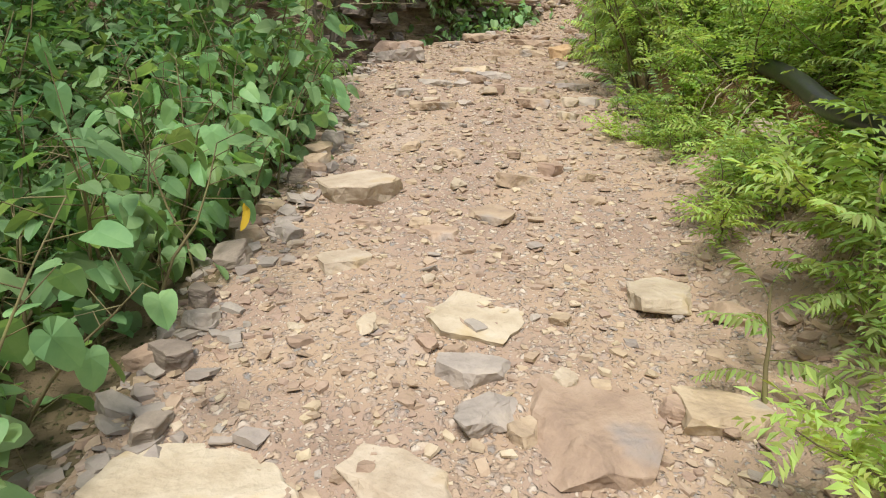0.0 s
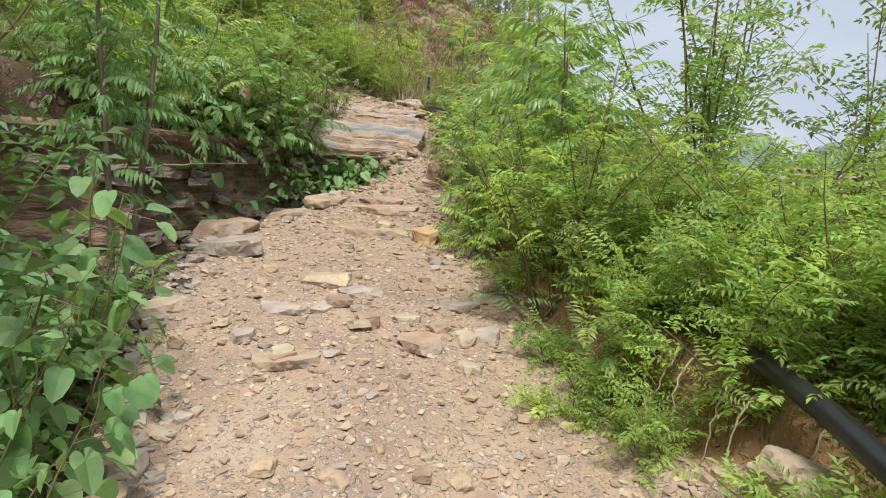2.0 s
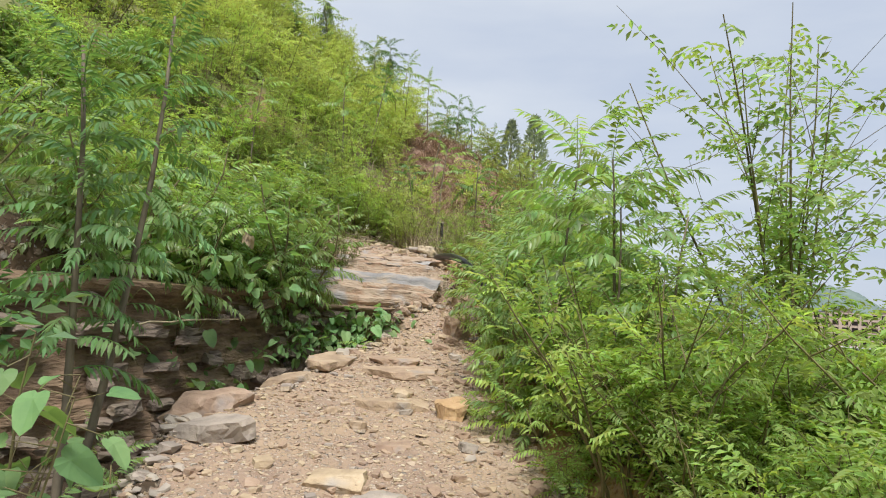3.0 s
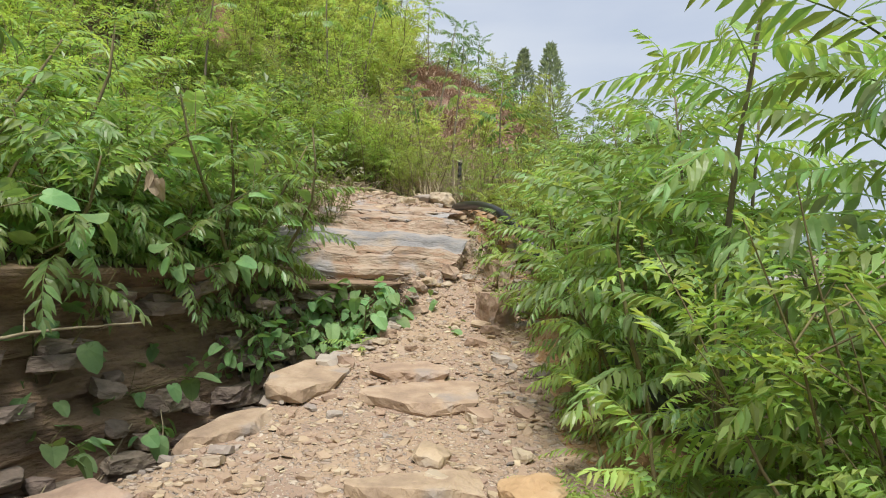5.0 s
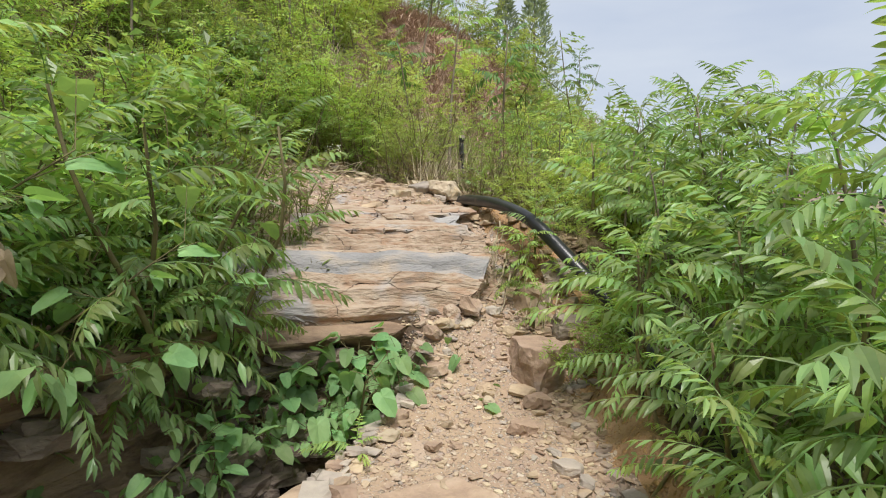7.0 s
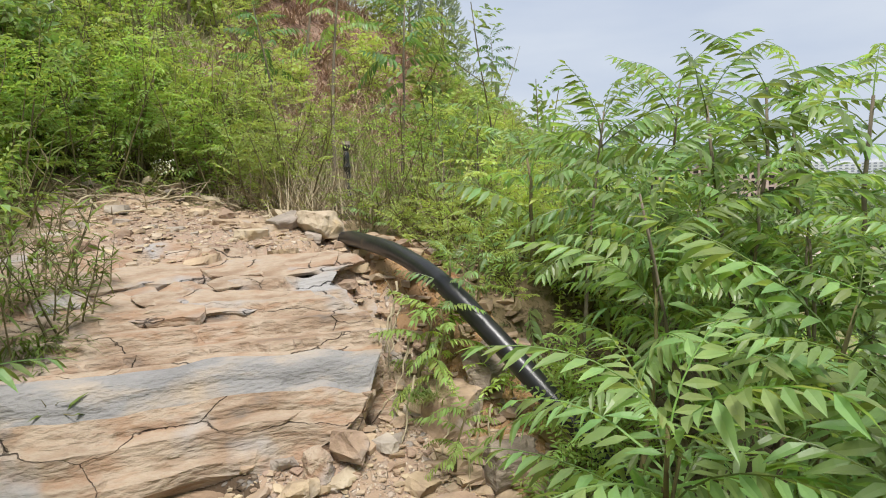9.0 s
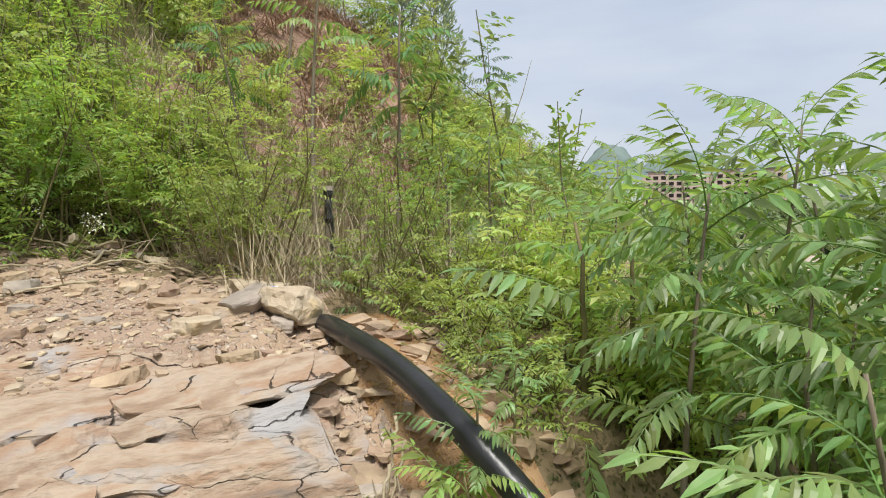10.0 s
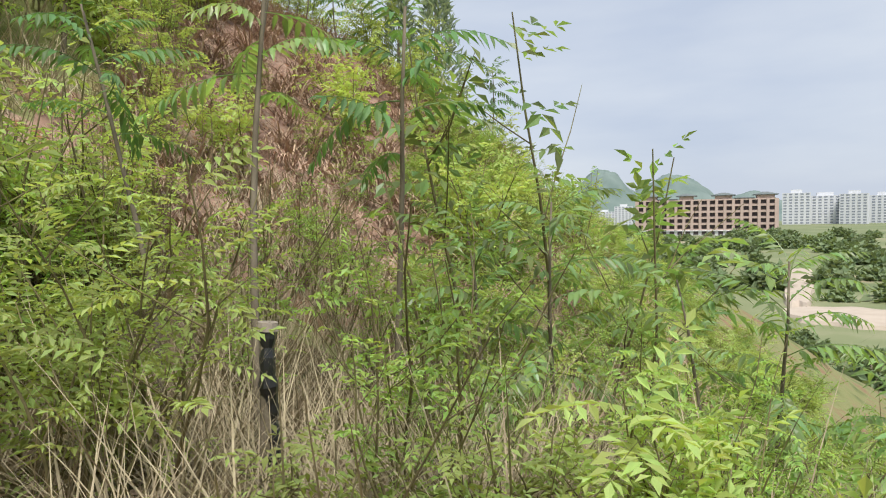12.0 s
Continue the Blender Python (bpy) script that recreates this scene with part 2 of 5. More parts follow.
mat_straw = material("dry_red_grass", [(0.27, 0.185, 0.13), (0.38, 0.265, 0.19), (0.46, 0.36, 0.26)], 4.0, 0.9, islands=0.35)
# Cypress green raised to a pale blue-grey that includes the crest's haze.
mat_conifer = material("hazed_cypress_leaf", [(0.20, 0.26, 0.22), (0.27, 0.33, 0.285), (0.34, 0.40, 0.35)], 4.0, 0.7, islands=0.3, translucent=0.4)


def add_cracks(m, scale, width, stretch=(1, 1, 1), dark=0.3):
    """Joints that break a bed into uneven plates: a dark seam and a recess along cell edges."""
    n, l = m.node_tree.nodes, m.node_tree.links
    b = n["Principled BSDF"]
    tc, mp, wn2 = n.new("ShaderNodeTexCoord"), n.new("ShaderNodeMapping"), n.new("ShaderNodeTexNoise")
    mp.inputs["Scale"].default_value = stretch
    wn2.inputs["Scale"].default_value, wn2.inputs["Detail"].default_value = 5.0, 6.0
    l.new(tc.outputs["Object"], wn2.inputs["Vector"])
    mix = n.new("ShaderNodeMixRGB")
    mix.blend_type, mix.inputs["Fac"].default_value = "LINEAR_LIGHT", 0.14
    l.new(tc.outputs["Object"], mp.inputs["Vector"])
    l.new(mp.outputs["Vector"], mix.inputs["Color1"])
    l.new(wn2.outputs["Color"], mix.inputs["Color2"])
    v = n.new("ShaderNodeTexVoronoi")
    v.feature = "DISTANCE_TO_EDGE"
    v.inputs["Scale"].default_value = scale
    l.new(mix.outputs["Color"], v.inputs["Vector"])
    gate = n.new("ShaderNodeTexNoise")
    gate.inputs["Scale"].default_value = 2.3
    l.new(tc.outputs["Object"], gate.inputs["Vector"])
    wide = n.new("ShaderNodeMapRange")
    wide.inputs["From Min"].default_value, wide.inputs["From Max"].default_value = 0.42, 0.62
    wide.inputs["To Min"].default_value, wide.inputs["To Max"].default_value = 0.001, width
    l.new(gate.outputs["Fac"], wide.inputs["Value"])
    seam = n.new("ShaderNodeMapRange")
    l.new(v.outputs["Distance"], seam.inputs["Value"])
    l.new(wide.outputs["Result"], seam.inputs["From Max"])
    mul = n.new("ShaderNodeMixRGB")
    mul.blend_type = "MULTIPLY"
    old = b.inputs["Base Color"].links[0].from_socket
    tint = n.new("ShaderNodeMapRange")
    tint.inputs["To Min"].default_value, tint.inputs["To Max"].default_value = dark, 1.0
    l.new(seam.outputs["Result"], tint.inputs["Value"])
    mul.inputs["Fac"].default_value = 1.0
    l.new(old, mul.inputs["Color1"])
    l.new(tint.outputs["Result"], mul.inputs["Color2"])
    l.new(mul.outputs["Color"], b.inputs["Base Color"])
    bp = n.new("ShaderNodeBump")
    bp.inputs["Strength"].default_value, bp.inputs["Distance"].default_value = 1.0, 0.02
    l.new(seam.outputs["Result"], bp.inputs["Height"])
    if b.inputs["Normal"].links:
        l.new(b.inputs["Normal"].links[0].from_socket, bp.inputs["Normal"])
    l.new(bp.outputs["Normal"], b.inputs["Normal"])


add_cracks(mat_slab, 1.9, 0.012, (0.7, 1.7, 2.5), 0.5)
mat_red = gravel_material("red_slope_earth", [RUST, (0.34, 0.22, 0.15), (0.42, 0.33, 0.24)], [(0.20, 0.12, 0.085), (0.30, 0.19, 0.14), (0.35, 0.25, 0.18)], 9.0, 0.5)


# ---- mesh helpers ----
def mesh_ob(name, verts, faces, mats, parent=None, label="", smooth=False, slots=None):
    me = bpy.data.meshes.new(name)
    me.from_pydata([tuple(map(float, v)) for v in verts], [], [tuple(map(int, f)) for f in faces])
    for m in mats:
        me.materials.append(m)
    if slots is not None:
        me.polygons.foreach_set("material_index", np.asarray(slots, dtype=np.int32))
    if smooth:
        me.polygons.foreach_set("use_smooth", np.ones(len(me.polygons), dtype=bool))
    me.update()
    ob = new(name, me)
    if parent is not None:
        ob.parent = parent
    if label:
        ob["label"] = label
    return ob


class Heap:
    """Collects pieces of geometry for one mesh."""

    def __init__(self):
        self.v, self.f, self.n = [], [], 0

    def add(self, piece, m=None):
        v, f = piece
        v = np.asarray(v, dtype=float)
        if m is not None:
            a = np.array(m)
            v = v @ a[:3, :3].T + a[:3, 3]
        self.v.append(v)
        self.f.extend([tuple(i + self.n for i in q) for q in f])
        self.n += len(v)

    def verts(self):
        return np.concatenate(self.v) if self.v else np.zeros((0, 3))

    def piece(self):
        return self.verts(), self.f


def tube(points, radii, sides=5, cap=True):
    points = [Vector(p) for p in points]
    v, f = [], []
    for i, p in enumerate(points):
        d = (points[min(i + 1, len(points) - 1)] - points[max(i - 1, 0)]).normalized()
        a = d.cross(Vector((0.31, 0.87, 0.38))).normalized()
        b = d.cross(a)
        r = radii[i] if hasattr(radii, "__len__") else radii
        for k in range(sides):
            t = 2 * math.pi * k / sides
            v.append(p + (a * math.cos(t) + b * math.sin(t)) * r)
    for i in range(len(points) - 1):
        for k in range(sides):
            a0, a1 = i * sides + k, i * sides + (k + 1) % sides
            f.append((a0, a1, a1 + sides, a0 + sides))
    if cap:
        f.append(tuple(range(sides))[::-1])
        f.append(tuple((len(points) - 1) * sides + k for k in range(sides)))
    return np.array([tuple(p) for p in v]), f


def smooth_line(points, steps):
    """Catmull-Rom through the points."""
    p = [Vector(q) for q in points]
    p = [p[0] * 2 - p[1]] + p + [p[-1] * 2 - p[-2]]
    out = []
    for i in range(1, len(p) - 2):
        for s in range(steps):
            t = s / steps
            out.append(0.5 * (2 * p[i] + (p[i + 1] - p[i - 1]) * t + (2 * p[i - 1] - 5 * p[i] + 4 * p[i + 1] - p[i + 2]) * t * t + (3 * p[i] - p[i - 1] - 3 * p[i + 1] + p[i + 2]) * t ** 3))
    out.append(p[-2])
    return out


def lerp(table, x):
    return float(np.interp(x, [a for a, _ in table], [b for _, b in table]))


def smoothstep(a, b, x):
    t = np.clip((x - a) / (b - a), 0, 1)
    return t * t * (3 - 2 * t)


def wobble(x, y, scale, seed=0.0):
    return noise.noise(Vector((x * scale, y * scale, seed)))


# ---- lie of the land ----
PATH_Z = [(-6, -0.9), (0, 0.2), (3.2, 0.85), (5.5, 1.43), (7.0, 1.63), (8.2, 1.80), (9.0, 1.98), (9.4, 2.16), (9.8, 2.42), (10.1, 2.66), (10.64, 2.93), (11.4, 3.15), (12.25, 3.31), (14, 3.62)]
LEFT = [(-6, -1.1), (1.6, -0.86), (2.2, -0.86), (3.5, -0.68), (4.5, -0.68), (6.9, -0.62), (7.4, -0.12), (8.1, 0.28), (8.6, 0.6), (9.1, 1.0), (9.5, 1.3), (10.7, 1.3), (11.0, 0.45), (14, 0.45)]
RIGHT = [(-6, 1.5), (1.5, 1.6), (2.6, 1.72), (3.2, 1.72), (3.6, 1.56), (5, 1.47), (7, 1.58), (7.8, 1.72), (9, 2.02), (9.6, 2.12), (10.2, 2.12), (11.2, 2.1), (12, 2.4)]
BANK_Z = [(-6, -0.3), (1.5, 1.12), (2.4, 1.30), (2.8, 1.35), (3.4, 1.46), (4.2, 1.54), (5, 1.58), (6, 1.66), (7.2, 1.84), (8.7, 2.1), (9.3, 2.25), (9.8, 2.55), (10.2, 2.9), (10.8, 3.02), (12, 3.2)]
WALL = [(1.25, 9.72), (0.75, 9.62), (0.35, 9.5), (0.05, 9.28), (-0.22, 8.95), (-0.62, 8.52), (-1.05, 8.0), (-1.6, 7.45), (-2.4, 6.9), (-3.6, 6.5)]
PLAIN_Z = -9.0


def wall_side(x, y):
    """Signed distance to the foot of the cut: above zero behind it."""
    best, sign = 1e9, -1
    for (ax, ay), (bx, by) in zip(WALL, WALL[1:]):
        dx, dy = bx - ax, by - ay
        k = min(1.0, max(0.0, ((x - ax) * dx + (y - ay) * dy) / (dx * dx + dy * dy)))
        d = math.hypot(x - ax - k * dx, y - ay - k * dy)
        if d < best:
            best, sign = d, (1 if (dx * (y - ay) - dy * (x - ax)) < 0 else -1)
    return best * sign


def ledge_z(y):
    return lerp([(9.85, 2.70), (9.95, 2.76), (10.17, 2.87), (10.4, 2.95), (10.64, 3.01), (11.0, 3.11), (11.4, 3.17), (12.25, 3.31), (14, 3.65)], y)


def hill_z(x, y):
    """The slope behind: one face that climbs ahead and falls away to the valley side, with a rounded crest."""
    z = 3.35 + 0.63 * (min(y, 23) - 12.3) - 0.5 * (x - 1.2) - 0.35 * max(0.0, y - 24)
    return z if x > -14 else z - 0.2 * (x + 14)


def land(x, y, rough=True):
    p = lerp(PATH_Z, y)
    l, r, bank = lerp(LEFT, y), lerp(RIGHT, y), lerp(BANK_Z, y)
    l += 0.07 * wobble(x, y, 2.3, 4)
    r += 0.07 * wobble(x, y, 2.1, 9)
    z = p + 0.05 * (x - 0.4) * smoothstep(2, 5, 7 - y) + 0.03 * wobble(x, y, 1.3, 2)
    z += 0.36 * smoothstep(1.0, 1.75, x) * smoothstep(4.2, 3.2, y)
    # left side: shoulder, then the gully in front of the cut
    gully = p - 0.12 - 0.42 * smoothstep(4.6, 6.2, y)
    k = smoothstep(0, 0.42, l - x)
    z = z * (1 - k) + (gully + 0.07 * wobble(x, y, 1.9, 7)) * k
    up = smoothstep(1.0, 3.5, l - x) * smoothstep(7.5, 4.0, y)
    z += up * 0.6 * max(0.0, l - x - 1.0)
    # right side: earth bank that carries the pipe, then the fall to the valley
    k = smoothstep(0, 0.16, x - r + 0.05 * wobble(x, y, 5.0, 15))
    z = z * (1 - k) + (bank + 0.07 * wobble(x, y, 1.7, 3)) * k
    fall = max(0.0, x - r - 0.55)
    z -= 0.10 * fall + 0.42 * max(0.0, fall - 0.6)
    # the cut and the ledge above it
    if y > 5.5 and x < 2.3:
        w = wall_side(x, y)
        top = 2.42 if y < 9.5 else lerp([(9.5, 2.42), (10.0, 2.6)], y)
        if y > 10.0:
            top = ledge_z(y)
        if x > -0.3:
            top -= 0.13 * smoothstep(10.75, 10.45, y)
        top += smoothstep(-0.2, -2.2, x) * 0.25 * (-0.2 - x)
        inside = smoothstep(0.0, 0.12, w) * smoothstep(1.95, 1.82, x)
        z = z * (1 - inside) + max(top, z if y > 10 else -9) * inside
    # the hillside behind
    h = hill_z(x, y) + 0.45 * wobble(x, y, 0.35, 5) + 0.14 * wobble(x, y, 1.1, 6)
    k = max(smoothstep(11.4, 13.4, y), smoothstep(-1.2, -4.0, x) * smoothstep(3.0, 7.0, y))
    blend = z * (1 - k) + h * k
    z = max(z, blend) if x < 1.5 else blend
    plain = PLAIN_Z + 3.0 * smoothstep(80, 330, math.hypot(x, y)) + 0.25 * wobble(x, y, 0.05, 8)
    if rough and -1.6 < x < 2.6 and 0.0 < y < 14:
        z += 0.022 * wobble(x, y, 4.5, 1) + 0.012 * wobble(x, y, 11, 1.5) + 0.006 * wobble(x, y, 27, 2.5)
        if y > 9.9 and x < 2.05:
            k = smoothstep(11.35, 10.85, y)
            z = z * (1 - k) + terraced(x, y, z) * k
    z = max(z, plain)
    far = smoothstep(30, 90, math.hypot(x - 2, y - 10)) if x > -10 else smoothstep(60, 160, math.hypot(x, y))
    return z * (1 - far) + plain * far


def terraced(x, y, z, tread=0.062):
    """Breaks a slope into the uneven treads of thin rock beds."""
    q = (z + 0.11 * wobble(x, y, 1.5, 60) + 0.055 * wobble(x, y, 3.6, 61) + 0.010 * wobble(x, y, 9, 62)) / tread
    f = q - math.floor(q)
    return tread * (math.floor(q) + smoothstep(0.78, 1.0, f) - 0.02 * f) + 0.006 * wobble(x, y, 19, 63) - 0.03


def axis(a, b, step, reach, grow=1.17):
    core = list(np.arange(a, b + 1e-6, step))
    out, d, x = [], step, b
    while x < reach:
        d *= grow
        x += d
        out.append(x)
    low, d, x = [], step, a
    while x > -reach:
        d *= grow
        x -= d
        low.append(x)
    return low[::-1] + core + out


def build_ground():
    xs, ys = axis(-1.6, 2.6, 0.038, 3200), axis(0.6, 12.6, 0.038, 3200)
    nx, ny = len(xs), len(ys)
    verts = [(x, y, land(x, y)) for y in ys for x in xs]
    faces, slots = [], []
    for j in range(ny - 1):
        for i in range(nx - 1):
            faces.append((j * nx + i, j * nx + i + 1, (j + 1) * nx + i + 1, (j + 1) * nx + i))
            x, y = (xs[i] + xs[i + 1]) / 2, (ys[j] + ys[j + 1]) / 2
            z = verts[j * nx + i][2]
            e = 0.12 * wobble(x, y, 3.0, 20)
            l, r = lerp(LEFT, y) + e, lerp(RIGHT, y) + e
            if math.hypot(x, y) > 45:
                slot = 5 if z < -3.5 else 4
            elif y > 9.9 and x < 1.98 + e and y < 11.1 + 3 * e - 0.5 * max(0, x - 1.1) and x > -0.4 + e:
                slot = 6
            elif -0.06 < x - r < 0.32 and 1.0 < y < 11.2:
                slot = 1
            elif l - 0.05 < x < r and -3 < y < 12.2 + 3 * e - 0.45 * max(0, x - 0.8):
                slot = 0
            elif 13.8 < y < 24.5 and 1.8 < x - 0.25 * (y - 15) + 6 * e < 9.0:
                slot = 7
            elif y > 13.5 or x < -2.5 or x > 4:
                slot = 4
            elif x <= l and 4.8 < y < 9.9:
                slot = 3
            else:
                slot = 2
            slots.append(slot)
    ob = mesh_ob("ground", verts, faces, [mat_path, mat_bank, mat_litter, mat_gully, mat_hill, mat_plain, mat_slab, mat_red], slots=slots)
    ob.data.polygons.foreach_set("use_smooth", [k != 6 for k in slots])
    tagged(ob, "tan gravelly hill path with earth banks and a green valley", "ground", kind="structure")
    return ob


ground = build_ground()


# ---- rocks ----
def rock_piece(rng, sx, sy, sz, cuts=7, flat=0.5):
    """An angular stone: a box of corners cut by random planes."""
    bm = bmesh.new()
    bmesh.ops.create_cube(bm, size=2)
    for _ in range(cuts):
        n = Vector((rng.gauss(0, 1), rng.gauss(0, 1), rng.gauss(0, flat))).normalized()
        geom = bm.verts[:] + bm.edges[:] + bm.faces[:]
        bmesh.ops.bisect_plane(bm, geom=geom, plane_co=n * rng.uniform(0.72, 1.02), plane_no=n, clear_outer=True)
        edges = [e for e in bm.edges if e.is_boundary]
        if edges:
            bmesh.ops.holes_fill(bm, edges=edges)
    bmesh.ops.scale(bm, vec=(sx / 2, sy / 2, sz / 2), verts=bm.verts)
    return bm


def bm_arrays(bm):
    bm.verts.ensure_lookup_table()
    bm.verts.index_update()
    return np.array([tuple(v.co) for v in bm.verts]), [tuple(v.index for v in f.verts) for f in bm.faces]


def detailed_rock(rng, sx, sy, sz, cuts=11, layers=0.0, crisp=None):
    """A stone with worn edges; flat slabs and squared blocks keep plane faces and sharp edges."""
    crisp = sz < 0.5 * min(sx, sy) if crisp is None else crisp
    bm = rock_piece(rng, sx, sy, sz, cuts, 0.16 if crisp else 0.5)
    size = max(sx, sy, sz)
    bmesh.ops.bevel(bm, geom=bm.edges[:], offset=0.035 * min(sx, sy, sz * 2), segments=1, affect="EDGES", clamp_overlap=True)
    bmesh.ops.triangulate(bm, faces=bm.faces[:])
    for _ in range(3 if size > 0.3 else 2):
        longs = [e for e in bm.edges if e.calc_length() > size * 0.11]
        bmesh.ops.subdivide_edges(bm, edges=longs, cuts=1)
        bmesh.ops.triangulate(bm, faces=bm.faces[:])
    bmesh.ops.smooth_vert(bm, verts=bm.verts[:], factor=0.12 if crisp else 0.4, use_axis_x=True, use_axis_y=True, use_axis_z=True)
    off = Vector((rng.uniform(0, 90), rng.uniform(0, 90), 0))
    for v in bm.verts:
        d = noise.noise_vector(v.co * (4.5 / size) + off) * (0.045 if crisp else 0.08) * size + noise.noise_vector(v.co * (13 / size) + off) * (0.022 if crisp else 0.026) * size
        v.co += Vector((d.x, d.y, d.z * (0.22 if crisp else 0.45)))
        if layers:
            band = math.floor(v.co.z / layers + off.x)
            k = 1 + 0.07 * (noise.noise(Vector((band * 3.7, off.y, 0))))
            v.co.x, v.co.y = v.co.x * k, v.co.y * k
    v, f = bm_arrays(bm)
    bm.free()
    return v, f


def place_rock(name, label, x, y, sx, sy, sz, rz, mat, seed, sink=0.35, tilt=(0, 0), z=None, cuts=11, category="rock", group="", layers=0.0, crisp=None):
    rng = random.Random(seed)
    v, f = detailed_rock(rng, sx, sy, sz, cuts, layers, crisp)
    ob = mesh_ob(name, v, f, [mat])
    zz = (land(x, y) if z is None else z) + sz * (0.5 - sink)
    ob.matrix_world = pose(x, y, zz, tilt[0], tilt[1], rz)
    return tagged(ob, label, category, group)


# ---- the ledge: one thick tilted bed with its front broken off ----
def build_ledge():
    nx, prof = 110, [(10.85, 2.965), (10.62, 2.985), (10.4, 2.95), (10.17, 2.875), (10.0, 2.79), (9.92, 2.745), (9.885, 2.72), (9.865, 2.69), (9.85, 2.64), (9.81, 2.585), (9.80, 2.555), (9.765, 2.535), (9.745, 2.47), (9.715, 2.43), (9.70, 2.385), (9.73, 2.33), (9.83, 2.27), (10.0, 2.2), (10.2, 2.15)]
    dense = []
    for (y0, z0), (y1, z1) in zip(prof, prof[1:]):
        k = max(1, int(math.hypot(y1 - y0, z1 - z0) / 0.022))
        dense += [(y0 + (y1 - y0) * i / k, z0 + (z1 - z0) * i / k) for i in range(k)]
    dense.append(prof[-1])
    verts, faces, slots = [], [], []
    for i in range(nx + 1):
        u = i / nx
        for y, z in dense:
            # the right end is broken off slantwise, the left end runs into the slope
            x_right = 1.87 - 0.62 * smoothstep(10.05, 9.4, y) + 0.16 * wobble(y, z, 3.5, 3) + 0.07 * wobble(y, z, 11, 4)
            x = -1.35 + (x_right + 1.35) * u
            face = smoothstep(10.0, 9.87, y)
            q = z * 9 + 0.9 * wobble(x, y, 1.0, 31) + 0.25 * x
            step = (0.010 if z > 2.6 else 0.016) * (0.5 - (q - math.floor(q))) * face
            dy = 0.10 * wobble(x, 0, 1.3, 33) * face + 0.05 * wobble(x, 0, 3.7, 39) * face + 0.04 * wobble(x, z, 4.5, 34) * face + step
            dz = 0.045 * wobble(x, y, 2.2, 35) + 0.012 * wobble(x, y, 8, 36)
            if y > 9.95:
                dz = terraced(x, y, z) - z + 0.02
            end = smoothstep(0.93, 1.0, u)
            verts.append((x + 0.04 * wobble(y, z, 9, 37) * end, y + dy, z + dz - 0.05 * end * face))
    m = len(dense)
    e = new("rock_ledge")
    joints = [j for j in range(m) if dense[j][1] > 2.3 and (9.835 <= dense[j][0] <= 9.93)]
    cuts = [0, joints[0], joints[-1], m - 1]
    for a, b, mt, lb in zip(cuts, cuts[1:], (mat_slab, mat_greystrip, mat_slab), ("pale cracked upper bed", "grey weathered edge bed", "pale broken lower bed")):
        k = b - a + 1
        part_v = [verts[i * m + j] for i in range(nx + 1) for j in range(a, b + 1)]
        part_f = [(i * k + j, i * k + j + 1, (i + 1) * k + j + 1, (i + 1) * k + j) for i in range(nx) for j in range(k - 1)]
        part_f.append(tuple(nx * k + j for j in range(k)))
        mesh_ob("bed", part_v, part_f, [mt], e, lb)
    return tagged(e, "broad pale layered sandstone ledge with a grey weathered edge", "rock ledge")


ledge = build_ledge()


# ---- the dark cut beside the path ----
def build_cut():
    line = smooth_line([(x, y, 0) for x, y in WALL], 14)
    levels = np.linspace(0, 1, 44)
    verts, faces = [], []
    m = len(levels)
    for i, p in enumerate(line):
        q = line[min(i + 1, len(line) - 1)] - line[max(i - 1, 0)]
        out = Vector((-q.y, q.x, 0)).normalized() * -1
        if out.y > 0:
            out = -out
        foot = lerp(PATH_Z, p.y) - 0.62
        topz = 2.46 if p.x < 0.3 else 2.34
        for t in levels:
            z = foot + (topz - foot) * t
            s = z * 9 + 0.8 * wobble(p.x, p.y, 1.2, 50)
            bed = noise.noise(Vector((math.floor(s) * 5.1, p.x * 1.6, p.y * 1.6)))
            push = 0.10 + 0.07 * bed + 0.06 * wobble(p.x + p.y, z, 2.8, 52) + 0.02 * wobble(p.x + p.y, z, 11, 53)
            push += 0.16 * smoothstep(0.80, 0.97, t) - 0.10 * smoothstep(0.25, 0.7, t) + 0.12 * smoothstep(0.3, 0.0, t)
            push *= smoothstep(0, 6, i)
            verts.append((p.x + out.x * push, p.y + out.y * push, z))
        verts[-1] = (p.x - out.x * 0.3, p.y - out.y * 0.3, topz + 0.02)
    for i in range(len(line) - 1):
        for j in range(m - 1):
            a = i * m + j
            faces.append((a, a + m, a + m + 1, a + 1))
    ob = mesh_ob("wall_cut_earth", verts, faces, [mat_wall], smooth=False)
    return tagged(ob, "dark shaded earth and layered rock cut beside path", "earth wall", kind="structure"), line


cut, cut_line = build_cut()
rng = random.Random(11)
cut_meshes = []
for i in range(7):
    v, f = detailed_rock(rng, rng.uniform(0.10, 0.27), rng.uniform(0.08, 0.16), rng.uniform(0.035, 0.085), 8, 0.03)
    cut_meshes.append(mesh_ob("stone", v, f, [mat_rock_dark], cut))
